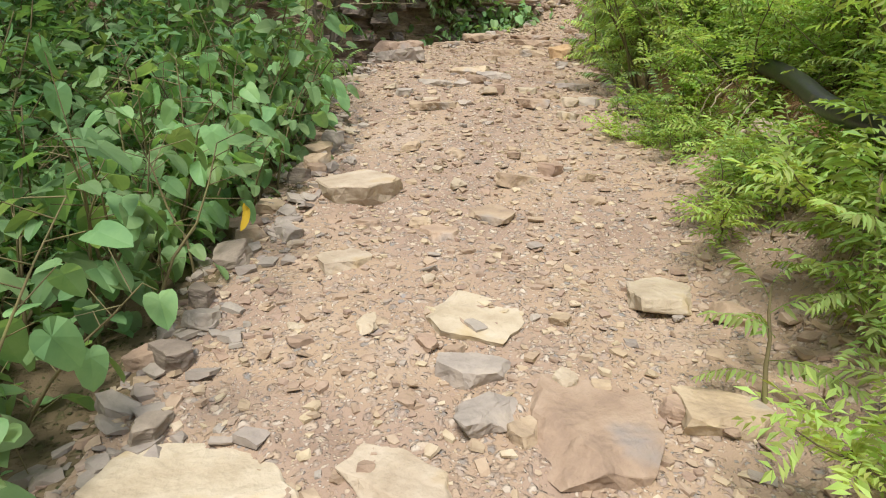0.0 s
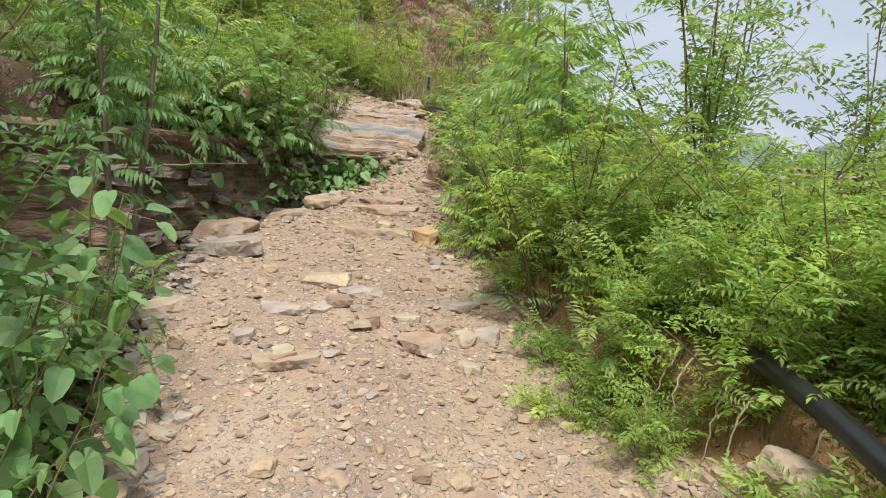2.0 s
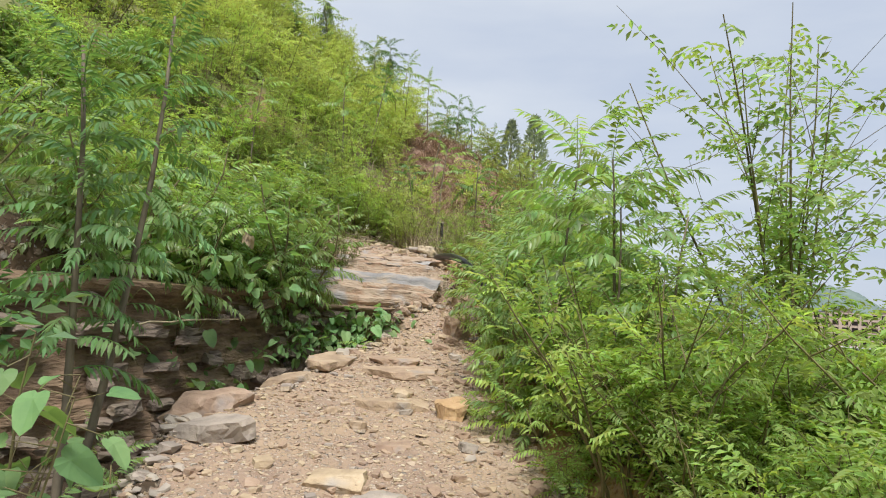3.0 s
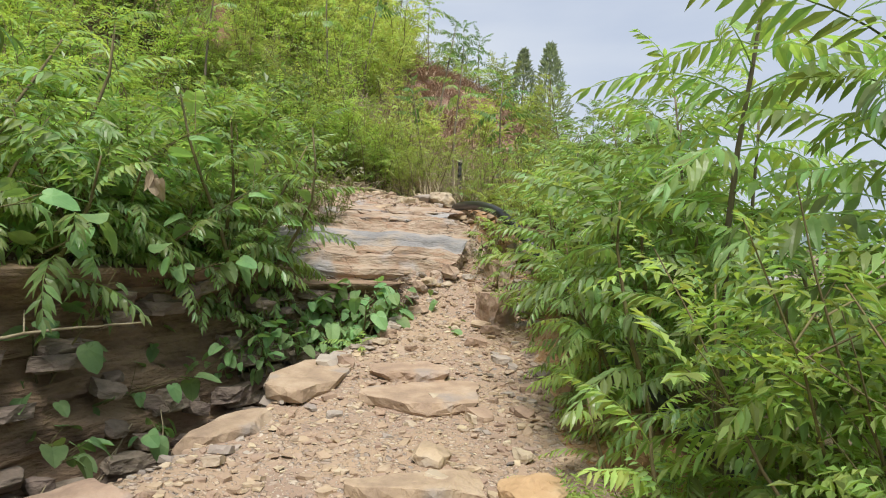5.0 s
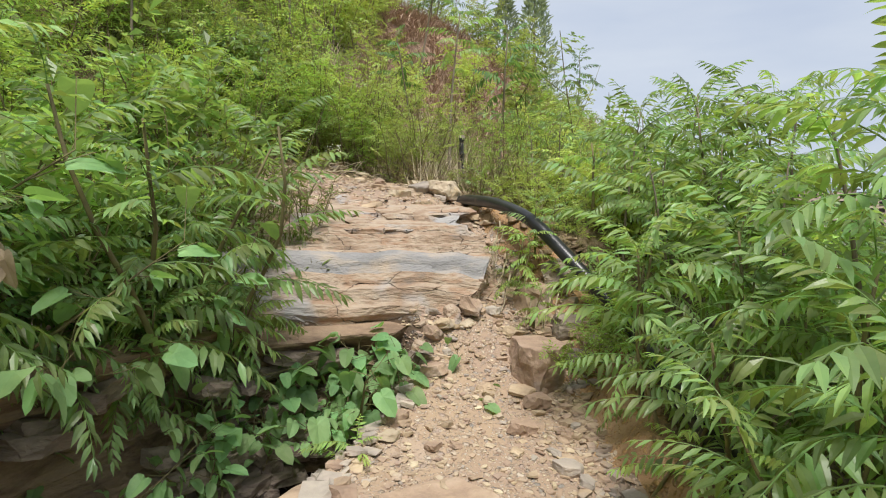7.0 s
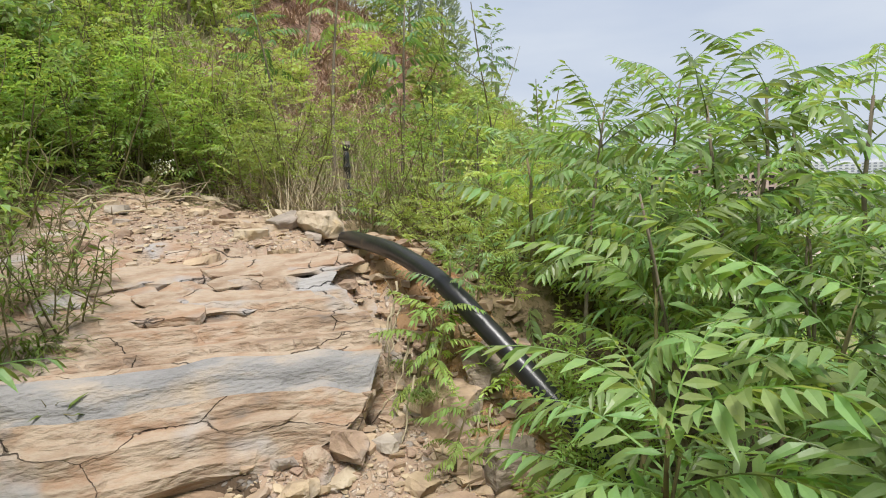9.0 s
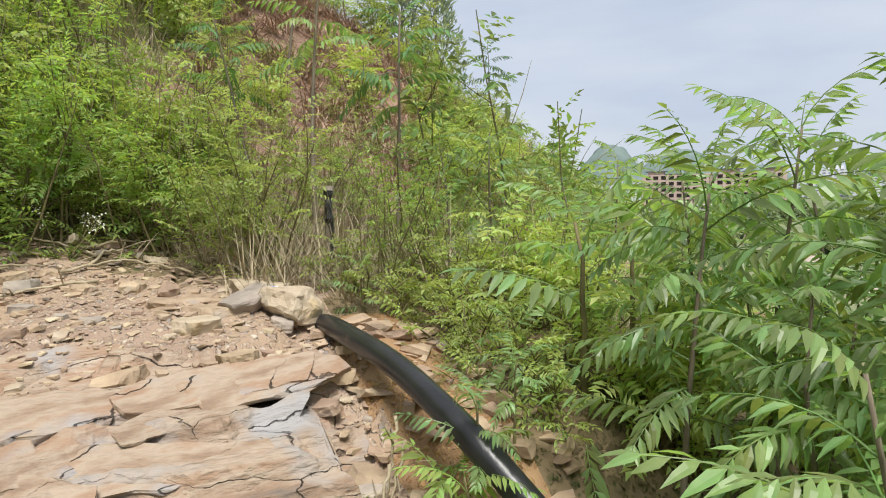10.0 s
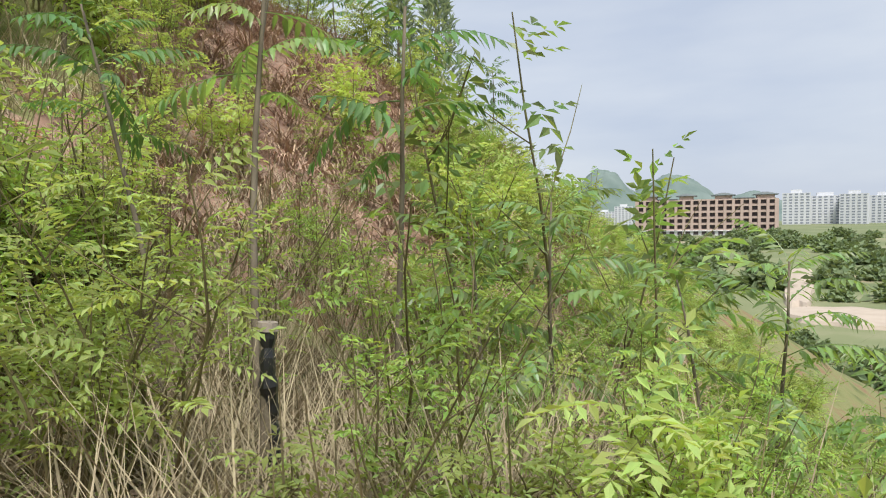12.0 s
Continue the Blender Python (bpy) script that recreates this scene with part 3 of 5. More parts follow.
for k in range(130):
    i = rng.randint(12, len(cut_line) - 20)
    p = cut_line[i]
    q = (cut_line[i + 1] - cut_line[i - 1]).normalized()
    out = Vector((q.y, -q.x, 0))
    if out.y > 0:
        out = -out
    foot = lerp(PATH_Z, p.y) - 0.55
    z = foot + rng.random() ** 2.0 * (2.35 - foot)
    ob = cut_meshes[k] if k < 7 else new("stone", rng.choice(cut_meshes).data)
    ob.parent = cut
    d = 0.09 + 0.14 * max(0, 1 - (z - foot) * 1.8) + rng.uniform(-0.03, 0.05)
    ob.matrix_world = pose(p.x + out.x * d, p.y + out.y * d, z, rng.gauss(0, 7), rng.gauss(0, 7), math.degrees(math.atan2(q.y, q.x)) + rng.gauss(0, 14))


# ---- slabs and blocks that can be told apart ----
ROCKS = [
    ("rock_slab", "tilted buff flagstone at the gully's edge", 0.46, 8.40, 0.84, 0.44, 0.075, 60, mat_rock, 1, 0.42, (4, -3)),
    ("rock_slab", "flat ochre step slab across the path", 1.03, 8.06, 0.72, 0.56, 0.10, 4, mat_rock, 2, 0.62, (2, 0)),
    ("rock_slab", "buff step slab lying behind another", 1.03, 8.44, 0.5, 0.46, 0.09, -6, mat_rock, 3, 0.52, (2, 0)),
    ("rock_block", "squared pinkish sandstone block beside the ledge", 1.84, 9.27, 0.34, 0.42, 0.34, 12, mat_rock, 4, 0.45, (0, 2)),
    ("rock", "orange ochre rounded rock on gravel", 1.15, 6.86, 0.27, 0.22, 0.19, 20, mat_rock_orange, 5, 0.3, (0, 0)),
    ("rock_slab", "grey shale slab jutting over the gully", -0.42, 6.42, 0.52, 0.34, 0.12, -14, mat_rock_grey, 6, 0.15, (4, -8)),
    ("rock_slab", "long buff slab on the path's broken edge", -0.50, 6.95, 0.62, 0.30, 0.16, 24, mat_rock, 7, 0.4, (0, -3)),
    ("rock", "pale cream boulder beside green leaves", -0.38, 3.50, 0.42, 0.50, 0.15, 20, mat_rock_pale, 208, 0.62, (0, -6)),
    ("rock", "pale ochre slab half buried in gravel", 0.17, 2.39, 0.38, 0.34, 0.09, -30, mat_rock_pale, 109, 0.6, (5, 6)),
    ("rock", "broad buff slab set into the path", 0.49, 1.88, 0.42, 0.50, 0.10, 15, mat_rock, 110, 0.68, (3, 0)),
    ("rock", "ochre and grey slab in the path", -0.02, 1.68, 0.30, 0.34, 0.11, 60, mat_rock_pale, 111, 0.6, (0, 0)),
    ("rock", "flat pale slab at the foot of bushes", -0.58, 1.66, 0.64, 0.34, 0.12, 5, mat_rock_pale, 12, 0.6, (0, 3)),
    ("rock", "pale slab at the bank's foot", 0.89, 2.54, 0.30, 0.30, 0.10, 10, mat_rock_pale, 113, 0.6, (0, 5)),
    ("rock", "flat buff slab under low seedlings", 0.86, 1.89, 0.28, 0.3, 0.12, 70, mat_rock, 37, 0.6, (0, 5)),
    ("rock", "flat pinkish stone pressed into gravel", 0.04, 3.04, 0.2, 0.2, 0.07, 0, mat_rock, 38, 0.6, (0, 0)),
    ("rock", "yellowish flat stone pressed into gravel", -0.36, 2.81, 0.24, 0.26, 0.07, 30, mat_rock_pale, 39, 0.65, (0, 0)),
    ("rock", "grey stone with a broken edge", 0.20, 1.90, 0.22, 0.16, 0.10, 20, mat_rock_grey, 40, 0.4, (0, 0)),
    ("rock", "pale wedge of rock below the pipe", 1.60, 3.28, 0.34, 0.16, 0.16, -25, mat_rock_pale, 14, 0.3, (0, 6)),
    ("rock", "grey slab with a square edge", 0.17, 2.10, 0.26, 0.16, 0.09, -8, mat_rock_grey, 15, 0.4, (0, 0)),
    ("rock", "small rusty wedge of stone on gravel", 0.46, 3.62, 0.30, 0.16, 0.09, 25, mat_rock, 16, 0.3, (0, 9)),
    ("rock", "brown flat stone on the path", 0.28, 3.26, 0.28, 0.20, 0.07, -35, mat_rock, 17, 0.4, (5, 0)),
    ("rock", "buff stone block among chips", 0.86, 4.66, 0.14, 0.19, 0.09, -30, mat_rock_pale, 18, 0.25, (0, 0)),
    ("rock", "long flat brown slab in the path", -0.02, 4.78, 0.40, 0.20, 0.07, 8, mat_rock, 19, 0.35, (0, 0)),
    ("rock", "dark grey flat stone in the path", -0.05, 5.32, 0.28, 0.22, 0.08, 0, mat_rock_grey, 20, 0.4, (0, 0)),
    ("rock", "buff stone on the path", 0.20, 5.78, 0.36, 0.28, 0.13, -20, mat_rock, 21, 0.4, (0, -5)),
    ("rock", "grey brown stone in the path", 0.40, 5.50, 0.28, 0.16, 0.11, 6, mat_rock_grey, 22, 0.35, (0, 0)),
    ("rock", "flat buff stone with a cut edge", 0.62, 5.16, 0.19, 0.14, 0.07, 0, mat_rock_pale, 23, 0.35, (0, 0)),
    ("rock", "buff triangular slab on the path", 0.66, 4.92, 0.28, 0.30, 0.07, 35, mat_rock, 24, 0.4, (0, 0)),
    ("rock", "grey slab beside the bank", 0.98, 5.36, 0.30, 0.2, 0.09, 10, mat_rock_grey, 25, 0.4, (0, 0)),
    ("rock_slab", "low ochre ledge of bedrock in the path", 0.78, 7.06, 0.62, 0.26, 0.10, -12, mat_rock, 26, 0.5, (0, 0)),
    ("rock", "ochre stone in the path's middle", 0.62, 6.30, 0.26, 0.22, 0.07, 0, mat_rock, 27, 0.45, (0, 0)),
    ("rock", "pale stone on the gully's edge", -0.72, 5.35, 0.36, 0.22, 0.13, 30, mat_rock_pale, 28, 0.3, (0, -5)),
    ("rock", "broken pale slab on the gully's edge", 0.02, 7.72, 0.50, 0.26, 0.11, 35, mat_rock, 29, 0.4, (0, -5)),
    ("rock", "pale stone beside the rubble", 0.52, 8.92, 0.20, 0.14, 0.12, 20, mat_rock_pale, 30, 0.2, (0, 0)),
    ("rock", "buff flat stone on the ledge", 1.52, 11.16, 0.2, 0.15, 0.06, -12, mat_rock_pale, 34, 0.3, (0, 0)),
    ("rock", "grey flat stone bedded in the ledge", 1.90, 10.24, 0.22, 0.12, 0.04, 8, mat_rock_grey, 35, 0.4, (0, 0)),
    ("rock", "dark block wedged under the pipe", 2.08, 9.82, 0.30, 0.26, 0.18, 25, mat_rock, 36, 0.4, (0, 0)),
]
for name, label, x, y, sx, sy, sz, rz, mt, seed, sink, tilt in ROCKS:
    if name == "rock" and y < 7.3 and sz < 0.15:
        sz, sink = 0.8 * sz, min(0.75, sink + 0.14)
    place_rock(name, label, x, y, sx, sy, sz, rz, mt, seed, sink, tilt, layers=0.03 if "slab" in name else 0.0, crisp=True if "block" in name else None)

# the small pile where the pipe comes to its end behind the ledge
for name, label, x, y, z, sx, sy, sz, rz, mt, seed, tilt in [
    ("rock", "yellow lichened rock by the pipe's end", 1.96, 11.2, 3.16, 0.25, 0.23, 0.16, 20, mat_rock_pale, 231, (0, 4)),
    ("rock_slab", "flat grey brown slab on dry twigs", 1.50, 11.5, 3.16, 0.36, 0.24, 0.08, 5, mat_rock, 32, (2, 3)),
    ("rock_slab", "grey slab leaning on a yellow rock", 1.76, 11.34, 3.18, 0.32, 0.2, 0.08, 28, mat_rock_grey, 233, (4, -9)),
    ("rock_slab", "buff slab on the small rock pile", 1.86, 11.55, 3.2, 0.28, 0.2, 0.07, -30, mat_rock_pale, 234, (-4, 6)),
    ("rock_slab", "buff slab under a leaning grey slab", 1.62, 11.3, 3.14, 0.28, 0.18, 0.07, -8, mat_rock, 235, (0, 3)),
]:
    place_rock(name, label, x, y, 1.08 * sx, 1.08 * sy, sz, rz, mt, seed, 0.5, tilt, z=z)

# thin plates of the bed, lifted and broken along its joints
rng = random.Random(77)
plates = []
for i in range(9):
    v, f = detailed_rock(rng, rng.uniform(0.4, 0.75), rng.uniform(0.2, 0.34), rng.uniform(0.028, 0.04), 9, 0.0, True)
    plates.append(mesh_ob("plate", v, f, [mat_slab], ledge))
for k in range(13):
    y = rng.uniform(10.3, 10.7)
    x = rng.uniform(0.35 + 0.12 * (y - 10), 1.84)
    ob = plates[k] if k < 9 else new("plate", rng.choice(plates).data)
    ob.parent = ledge
    dip = math.degrees(math.atan((ledge_z(y + 0.1) - ledge_z(y - 0.1)) / 0.2))
    ob.matrix_world = pose(x, y, ledge_z(y) - 0.034 + rng.gauss(0, 0.004), dip * 0.95 + rng.gauss(0, 1.2), rng.gauss(0, 1.5), rng.gauss(0, 16)) @ Matrix.Scale(rng.uniform(0.6, 1.15), 4)

# broken blocks at the ledge's end
rng = random.Random(31)
for i in range(8):
    k = i / 7
    x, y, z = 1.22 + 0.62 * k + rng.gauss(0, 0.03), 9.44 + 0.6 * k + rng.gauss(0, 0.03), 2.26 + 0.30 * k
    place_rock("rock", "broken sandstone block at the ledge's end", x, y, rng.uniform(0.09, 0.18), rng.uniform(0.08, 0.15), rng.uniform(0.05, 0.12), rng.uniform(20, 70), mat_rock if i % 3 else mat_slab, 330 + i, 0.55, (rng.gauss(0, 8), rng.gauss(0, 8)), z=z, group="broken blocks at the ledge's end")

# layered stones under the ledge
rng = random.Random(21)
for i in range(26):
    x = rng.uniform(0.15, 1.35)
    y = 9.62 + 0.10 * (x < 0.5) - 0.06 * (x > 1.0) + rng.uniform(-0.16, 0.08)
    z = rng.uniform(1.72, 2.22)
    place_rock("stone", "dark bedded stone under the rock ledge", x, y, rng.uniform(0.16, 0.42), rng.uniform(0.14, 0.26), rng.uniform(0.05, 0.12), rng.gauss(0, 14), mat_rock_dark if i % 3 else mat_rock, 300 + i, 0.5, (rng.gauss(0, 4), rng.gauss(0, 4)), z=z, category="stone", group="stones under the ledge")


def scatter_stones(count, seed, size, spots, mat, name, label, sink=0.35):
    """Loose chips that nobody could count, as one mesh."""
    rng = random.Random(seed)
    shapes = []
    for _ in range(24):
        bm = rock_piece(rng, 1, rng.uniform(0.5, 0.95), rng.uniform(0.16, 0.42), 5)
        shapes.append(bm_arrays(bm))
        bm.free()
    heap = Heap()
    done = 0
    while done < count:
        x, y = spots(rng)
        if x is None:
            continue
        s = size[0] + (size[1] - size[0]) * rng.random() ** 3
        m = pose(x, y, land(x, y) + s * (0.22 - sink * 0.4), rng.gauss(0, 9), rng.gauss(0, 9), rng.uniform(0, 360)) @ Matrix.Scale(s, 4)
        heap.add(rng.choice(shapes), m)
        done += 1
    ob = mesh_ob(name, *heap.piece(), [mat])
    return tagged(ob, label, "gravel", kind="stuff")


def on_path(rng):
    y = 1.2 + 11.2 * rng.random()
    l, r = lerp(LEFT, y), lerp(RIGHT, y)
    if y > 9.9:
        return (rng.uniform(0.5 if y > 10.9 else 0.9, 2.05), y) if rng.random() < (0.9 if y > 10.9 else 0.3) else (None, None)
    u = rng.random()
    u = u if rng.random() < 0.6 else (u ** 3 if rng.random() < 0.5 else 1 - u ** 3)
    return l - 0.12 + (r - l + 0.1) * u, y


def on_edges(rng):
    y = rng.uniform(4.8, 9.3)
    return lerp(LEFT, y) + rng.gauss(-0.12, 0.12), y


def at_start_edge(rng):
    y = rng.uniform(1.5, 4.8)
    return lerp(LEFT, y) + rng.gauss(0.02, 0.10), y


def in_gully(rng):
    y = rng.uniform(5.5, 9.4)
    x = lerp(LEFT, y) - rng.uniform(0.1, 1.6)
    return (x, y) if wall_side(x, y) < -0.05 else (None, None)


def foot_of_block(rng):
    y = rng.uniform(8.3, 10.0)
    return lerp(RIGHT, y) - abs(rng.gauss(0, 0.16)), y


scatter_stones(9000, 1, (0.011, 0.048), on_path, mat_pebbles, "gravel", "loose tan and pinkish stone chips on path")
scatter_stones(2400, 7, (0.025, 0.075), on_path, mat_rock, "stone_chips", "angular brown stone chips covering path", 0.5)
rng = random.Random(2)
loose = []
for i in range(14):
    v, f = detailed_rock(rng, 0.1, rng.uniform(0.06, 0.095), rng.uniform(0.025, 0.05), 8)
    loose.append(mesh_ob("stone", v, f, [(mat_rock, mat_rock, mat_rock_grey, mat_rock_pale)[i % 4]]))
done = 0
while done < 270:
    x, y = on_path(rng)
    if x is None:
        continue
    ob = loose[done] if done < 14 else new("stone", rng.choice(loose).data)
    k = 0.6 + 1.1 * rng.random() ** 2
    ob.matrix_world = pose(x, y, land(x, y) + 0.008 * k, rng.gauss(0, 7), rng.gauss(0, 7), rng.uniform(0, 360)) @ Matrix.Scale(k, 4)
    tagged(ob, "loose flat brown stone lying on gravel path", "stone", "loose stones on the path")
    done += 1
scatter_stones(330, 2, (0.035, 0.08), on_path, mat_rock, "scattered_stones", "loose flat brown stones on the path")
scatter_stones(150, 6, (0.025, 0.10), on_path, mat_rock_grey, "grey_chips", "grey shale chips on the path")
scatter_stones(420, 3, (0.03, 0.15), on_edges, mat_rock_grey, "edge_rubble", "broken grey rubble along the gully's edge")
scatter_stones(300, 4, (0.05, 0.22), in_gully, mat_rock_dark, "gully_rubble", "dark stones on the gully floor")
scatter_stones(260, 9, (0.03, 0.11), at_start_edge, mat_rock_grey, "verge_rubble", "broken grey brown rubble along the path's verge")
rng = random.Random(19)
for i in range(16):
    x, y = at_start_edge(rng)
    place_rock("rock", "angular grey brown stone beside the broad-leaved shrubs", x - 0.04, y, rng.uniform(0.1, 0.2), rng.uniform(0.08, 0.15), rng.uniform(0.06, 0.11), rng.uniform(0, 180), (mat_rock, mat_rock_grey, mat_rock_dark)[i % 3], 400 + i, 0.35, (rng.gauss(0, 9), rng.gauss(0, 9)), group="stones on the path's verge", crisp=True)


def pipe_bank(rng):
    return rng.uniform(1.98, 2.6), rng.uniform(9.0, 11.1)


scatter_stones(430, 8, (0.02, 0.12), pipe_bank, mat_rock, "pipe_bank_rubble", "broken stones in the earth under the pipe")
for i, (x, y, sx, sy, sz) in enumerate([(2.22, 9.55, 0.3, 0.22, 0.18), (2.32, 9.9, 0.34, 0.2, 0.16), (2.12, 9.35, 0.24, 0.2, 0.14), (2.3, 9.3, 0.26, 0.18, 0.12)]):
    place_rock("rock", "dark bedded block in the bank under pipe", x, y, sx, sy, sz, 30 * i, mat_rock_dark, 360 + i, 0.5)
scatter_stones(420, 5, (0.015, 0.075), foot_of_block, mat_rock, "bank_rubble", "broken stones at the foot of bank")

# ---- the black pipe ----
PIPE = [(1.6, 0.6, 1.05), (1.47, 1.9, 1.36), (1.48, 2.4, 1.39), (1.53, 2.8, 1.43), (1.61, 3.2, 1.51), (1.68, 3.6, 1.565), (1.73, 4.2, 1.615), (1.75, 5.0, 1.65), (1.77, 6.0, 1.73), (1.88, 7.2, 1.93), (2.02, 7.8, 2.03), (2.26, 8.7, 2.22), (2.42, 9.2, 2.36), (2.34, 9.47, 2.56), (2.22, 9.73, 2.79), (2.13, 9.98, 2.96), (2.10, 10.4, 3.05), (2.07, 10.78, 3.08), (2.06, 11.1, 3.08), (2.08, 11.45, 3.02)]
pipe_line = smooth_line(PIPE, 8)
v, f = tube(pipe_line, 0.044, 18)
pipe = mesh_ob("water_pipe", v, f, [mat_pipe], smooth=True)
tagged(pipe, "black plastic water pipe lying along the bank", "pipe")


# ---- leaves and plants ----
def leaflet(length, width, n=4, fold=0.25, droop=0.25, point=1.6):
    """A blade along +x with a folded midrib and a drooping tip."""
    v, f = [], []
    rows = []
    for i in range(n + 1):
        t = i / n
        w = width * 0.5 * (math.sin(math.pi * t ** 0.75) ** 0.9 if 0 < t < 1 else 0) * (1 - 0.12 * t * point)
        x, z = length * t, -droop * length * t * t
        mid = len(v)
        v.append((x, 0, z))
        if w > 0:
            v.append((x, w, z + fold * w))
            v.append((x, -w, z + fold * w))
            rows.append((mid, mid + 1, mid + 2))
        else:
            rows.append((mid, mid, mid))
    for a, b in zip(rows, rows[1:]):
        for s in (1, 2):
            q = [a[0], b[0], b[s], a[s]]
            q = [p for i, p in enumerate(q) if p not in q[:i]]
            f.append(tuple(q if s == 1 else q[::-1]))
    return np.array(v), f


def small_leaflet(length, width, fold=0.3, droop=0.15):
    """A small folded blade of two triangles."""
    w = width * 0.5
    return np.array([(0, 0, 0), (length * 0.52, w, fold * w), (length, 0, -droop * length), (length * 0.52, -w, fold * w)]), [(0, 2, 1), (0, 3, 2)]


def heart_leaf(width, rng):
    """A broad heart-shaped blade along +x."""
    n, v, f = 16, [(0, 0, 0)], []
    cup, droop = rng.uniform(0.1, 0.35), rng.uniform(0.1, 0.5)
    ring = []
    for i in range(n + 1):
        a = -math.pi + 2 * math.pi * i / n
        r = 0.5 * width * (1.0 + 0.28 * math.cos(a)) * (1 + 0.06 * math.cos(3 * a)) * (0.55 + 0.45 * abs(math.cos(a / 2)) ** 0.35) * (0.95 + 0.2 * max(0.0, math.cos(a)) ** 8)
        x, y = r * math.cos(a) * 1.08 + 0.36 * width, r * math.sin(a) * 0.92
        ring.append(len(v))
        v.append((x, y, cup * abs(y) - droop * max(0, x) ** 2 / width + rng.gauss(0, 0.02) * width))
    mid = len(v)
    v.append((0.38 * width, 0, -0.02 * width))
    for a, b in zip(ring, ring[1:]):
        f.append((mid, a, b))
    return np.array(v), f


def frond(rng, length, pairs, leaf_l, leaf_w, n=4, droop=0.5, rib=0.004, spread=62, hang=0.3):
    """A pinnate leaf along +x, arched, with paired leaflets."""
    heap = Heap()
    pts = []
    bend = rng.uniform(-0.12, 0.12)
    for i in range(7):
        t = i / 6
        pts.append(Vector((length * (t - 0.12 * droop * t ** 3), bend * length * t * t, length * (0.22 * t - droop * t * t))))
    if n > 2:
        heap.add(tube(pts, [rib * (1 - 0.7 * i / 6) for i in range(7)], 3, False))
    for k in range(pairs):
        t = 0.16 + 0.82 * k / (pairs - 1)
        i = min(5, int(t * 6))
        p = pts[i].lerp(pts[i + 1], t * 6 - i)
        d = (pts[i + 1] - pts[i]).normalized()
        size = (0.62 + 0.38 * math.sin(math.pi * min(1, 0.12 + t * 0.86))) * rng.uniform(0.88, 1.1)
        for side in (1, -1):
            if rng.random() < 0.03:
                continue
            blade = small_leaflet(leaf_l * size, leaf_w * size, rng.uniform(0.15, 0.4), rng.uniform(0.1, 0.3)) if n <= 2 else leaflet(leaf_l * size, leaf_w * size, n, rng.uniform(0.15, 0.4), rng.uniform(0.1, 0.4))
            yaw = math.degrees(math.atan2(d.y, d.x)) + side * (spread - 14 * t + rng.gauss(0, 6))
            heap.add(blade, pose(p.x, p.y, p.z, side * rng.gauss(12, 12), math.degrees(hang) + rng.gauss(0, 9) - math.degrees(math.asin(max(-1, min(1, d.z)))) * 0.5, yaw))
    end = pts[-1]
    d = (pts[6] - pts[5]).normalized()
    heap.add(small_leaflet(leaf_l, leaf_w) if n <= 2 else leaflet(leaf_l * 0.62, leaf_w * 0.62, n), pose(end.x, end.y, end.z, 0, -math.degrees(math.asin(d.z)), math.degrees(math.atan2(d.y, d.x))))
    return heap.piece()


lib = random.Random(5)
BIG_FRONDS = [frond(lib, 0.52, lib.choice((10, 11, 12)), 0.122, 0.036, 3, lib.uniform(0.35, 0.8), 0.004, 62, 0.5) for _ in range(6)]
FINE_FRONDS = [frond(lib, 0.19, 7, 0.047, 0.0165, 2, lib.uniform(0.1, 0.45), 0.0012, 70, 0.1) for _ in range(6)]
HILL_FRONDS = [frond(lib, 0.21, 4, 0.078, 0.034, 2, lib.uniform(0.1, 0.5), 0.002, 66, 0.1) for _ in range(5)]
HEARTS = [heart_leaf(1.0, lib) for _ in range(6)]


def aim(p, yaw, pitch, roll=0, s=1.0):
    """A pose at p whose +x points along the compass yaw and climbs by pitch."""
    return Matrix.Translation(p) @ pose(0, 0, 0, 0, 0, yaw) @ pose(0, 0, 0, 0, -pitch, 0) @ pose(0, 0, 0, roll) @ Matrix.Scale(s, 4)


def stem_line(rng, base, yaw, lean, height, wander=0.12, n=7):
    wander = wander if height < 1.9 else wander * 0.35
    pts, p = [], Vector(base)
    d = Vector((math.cos(radians(yaw)) * math.sin(radians(lean)), math.sin(radians(yaw)) * math.sin(radians(lean)), math.cos(radians(lean))))
    for i in range(n):
        pts.append(p.copy())
        d = (d + Vector((rng.gauss(0, wander), rng.gauss(0, wander), 0.04))).normalized()
        p = p + d * height / (n - 1)
    return pts


def at(pts, t):
    k = t * (len(pts) - 1)
    i = min(len(pts) - 2, int(k))
    return pts[i].lerp(pts[i + 1], k - i)


def plant_shell(name, label, category, stems, leaves, stem_mat, leaf_mat, group="", leaf_name="foliage", stem_name="stem"):
    e = new(name)
    e.empty_display_size = 0.1
    if stems.n:
        mesh_ob(stem_name, *stems.piece(), [stem_mat], e, smooth=True)
    mesh_ob(leaf_name, *leaves.piece(), [leaf_mat], e, smooth=False)
    return tagged(e, label, category, group)


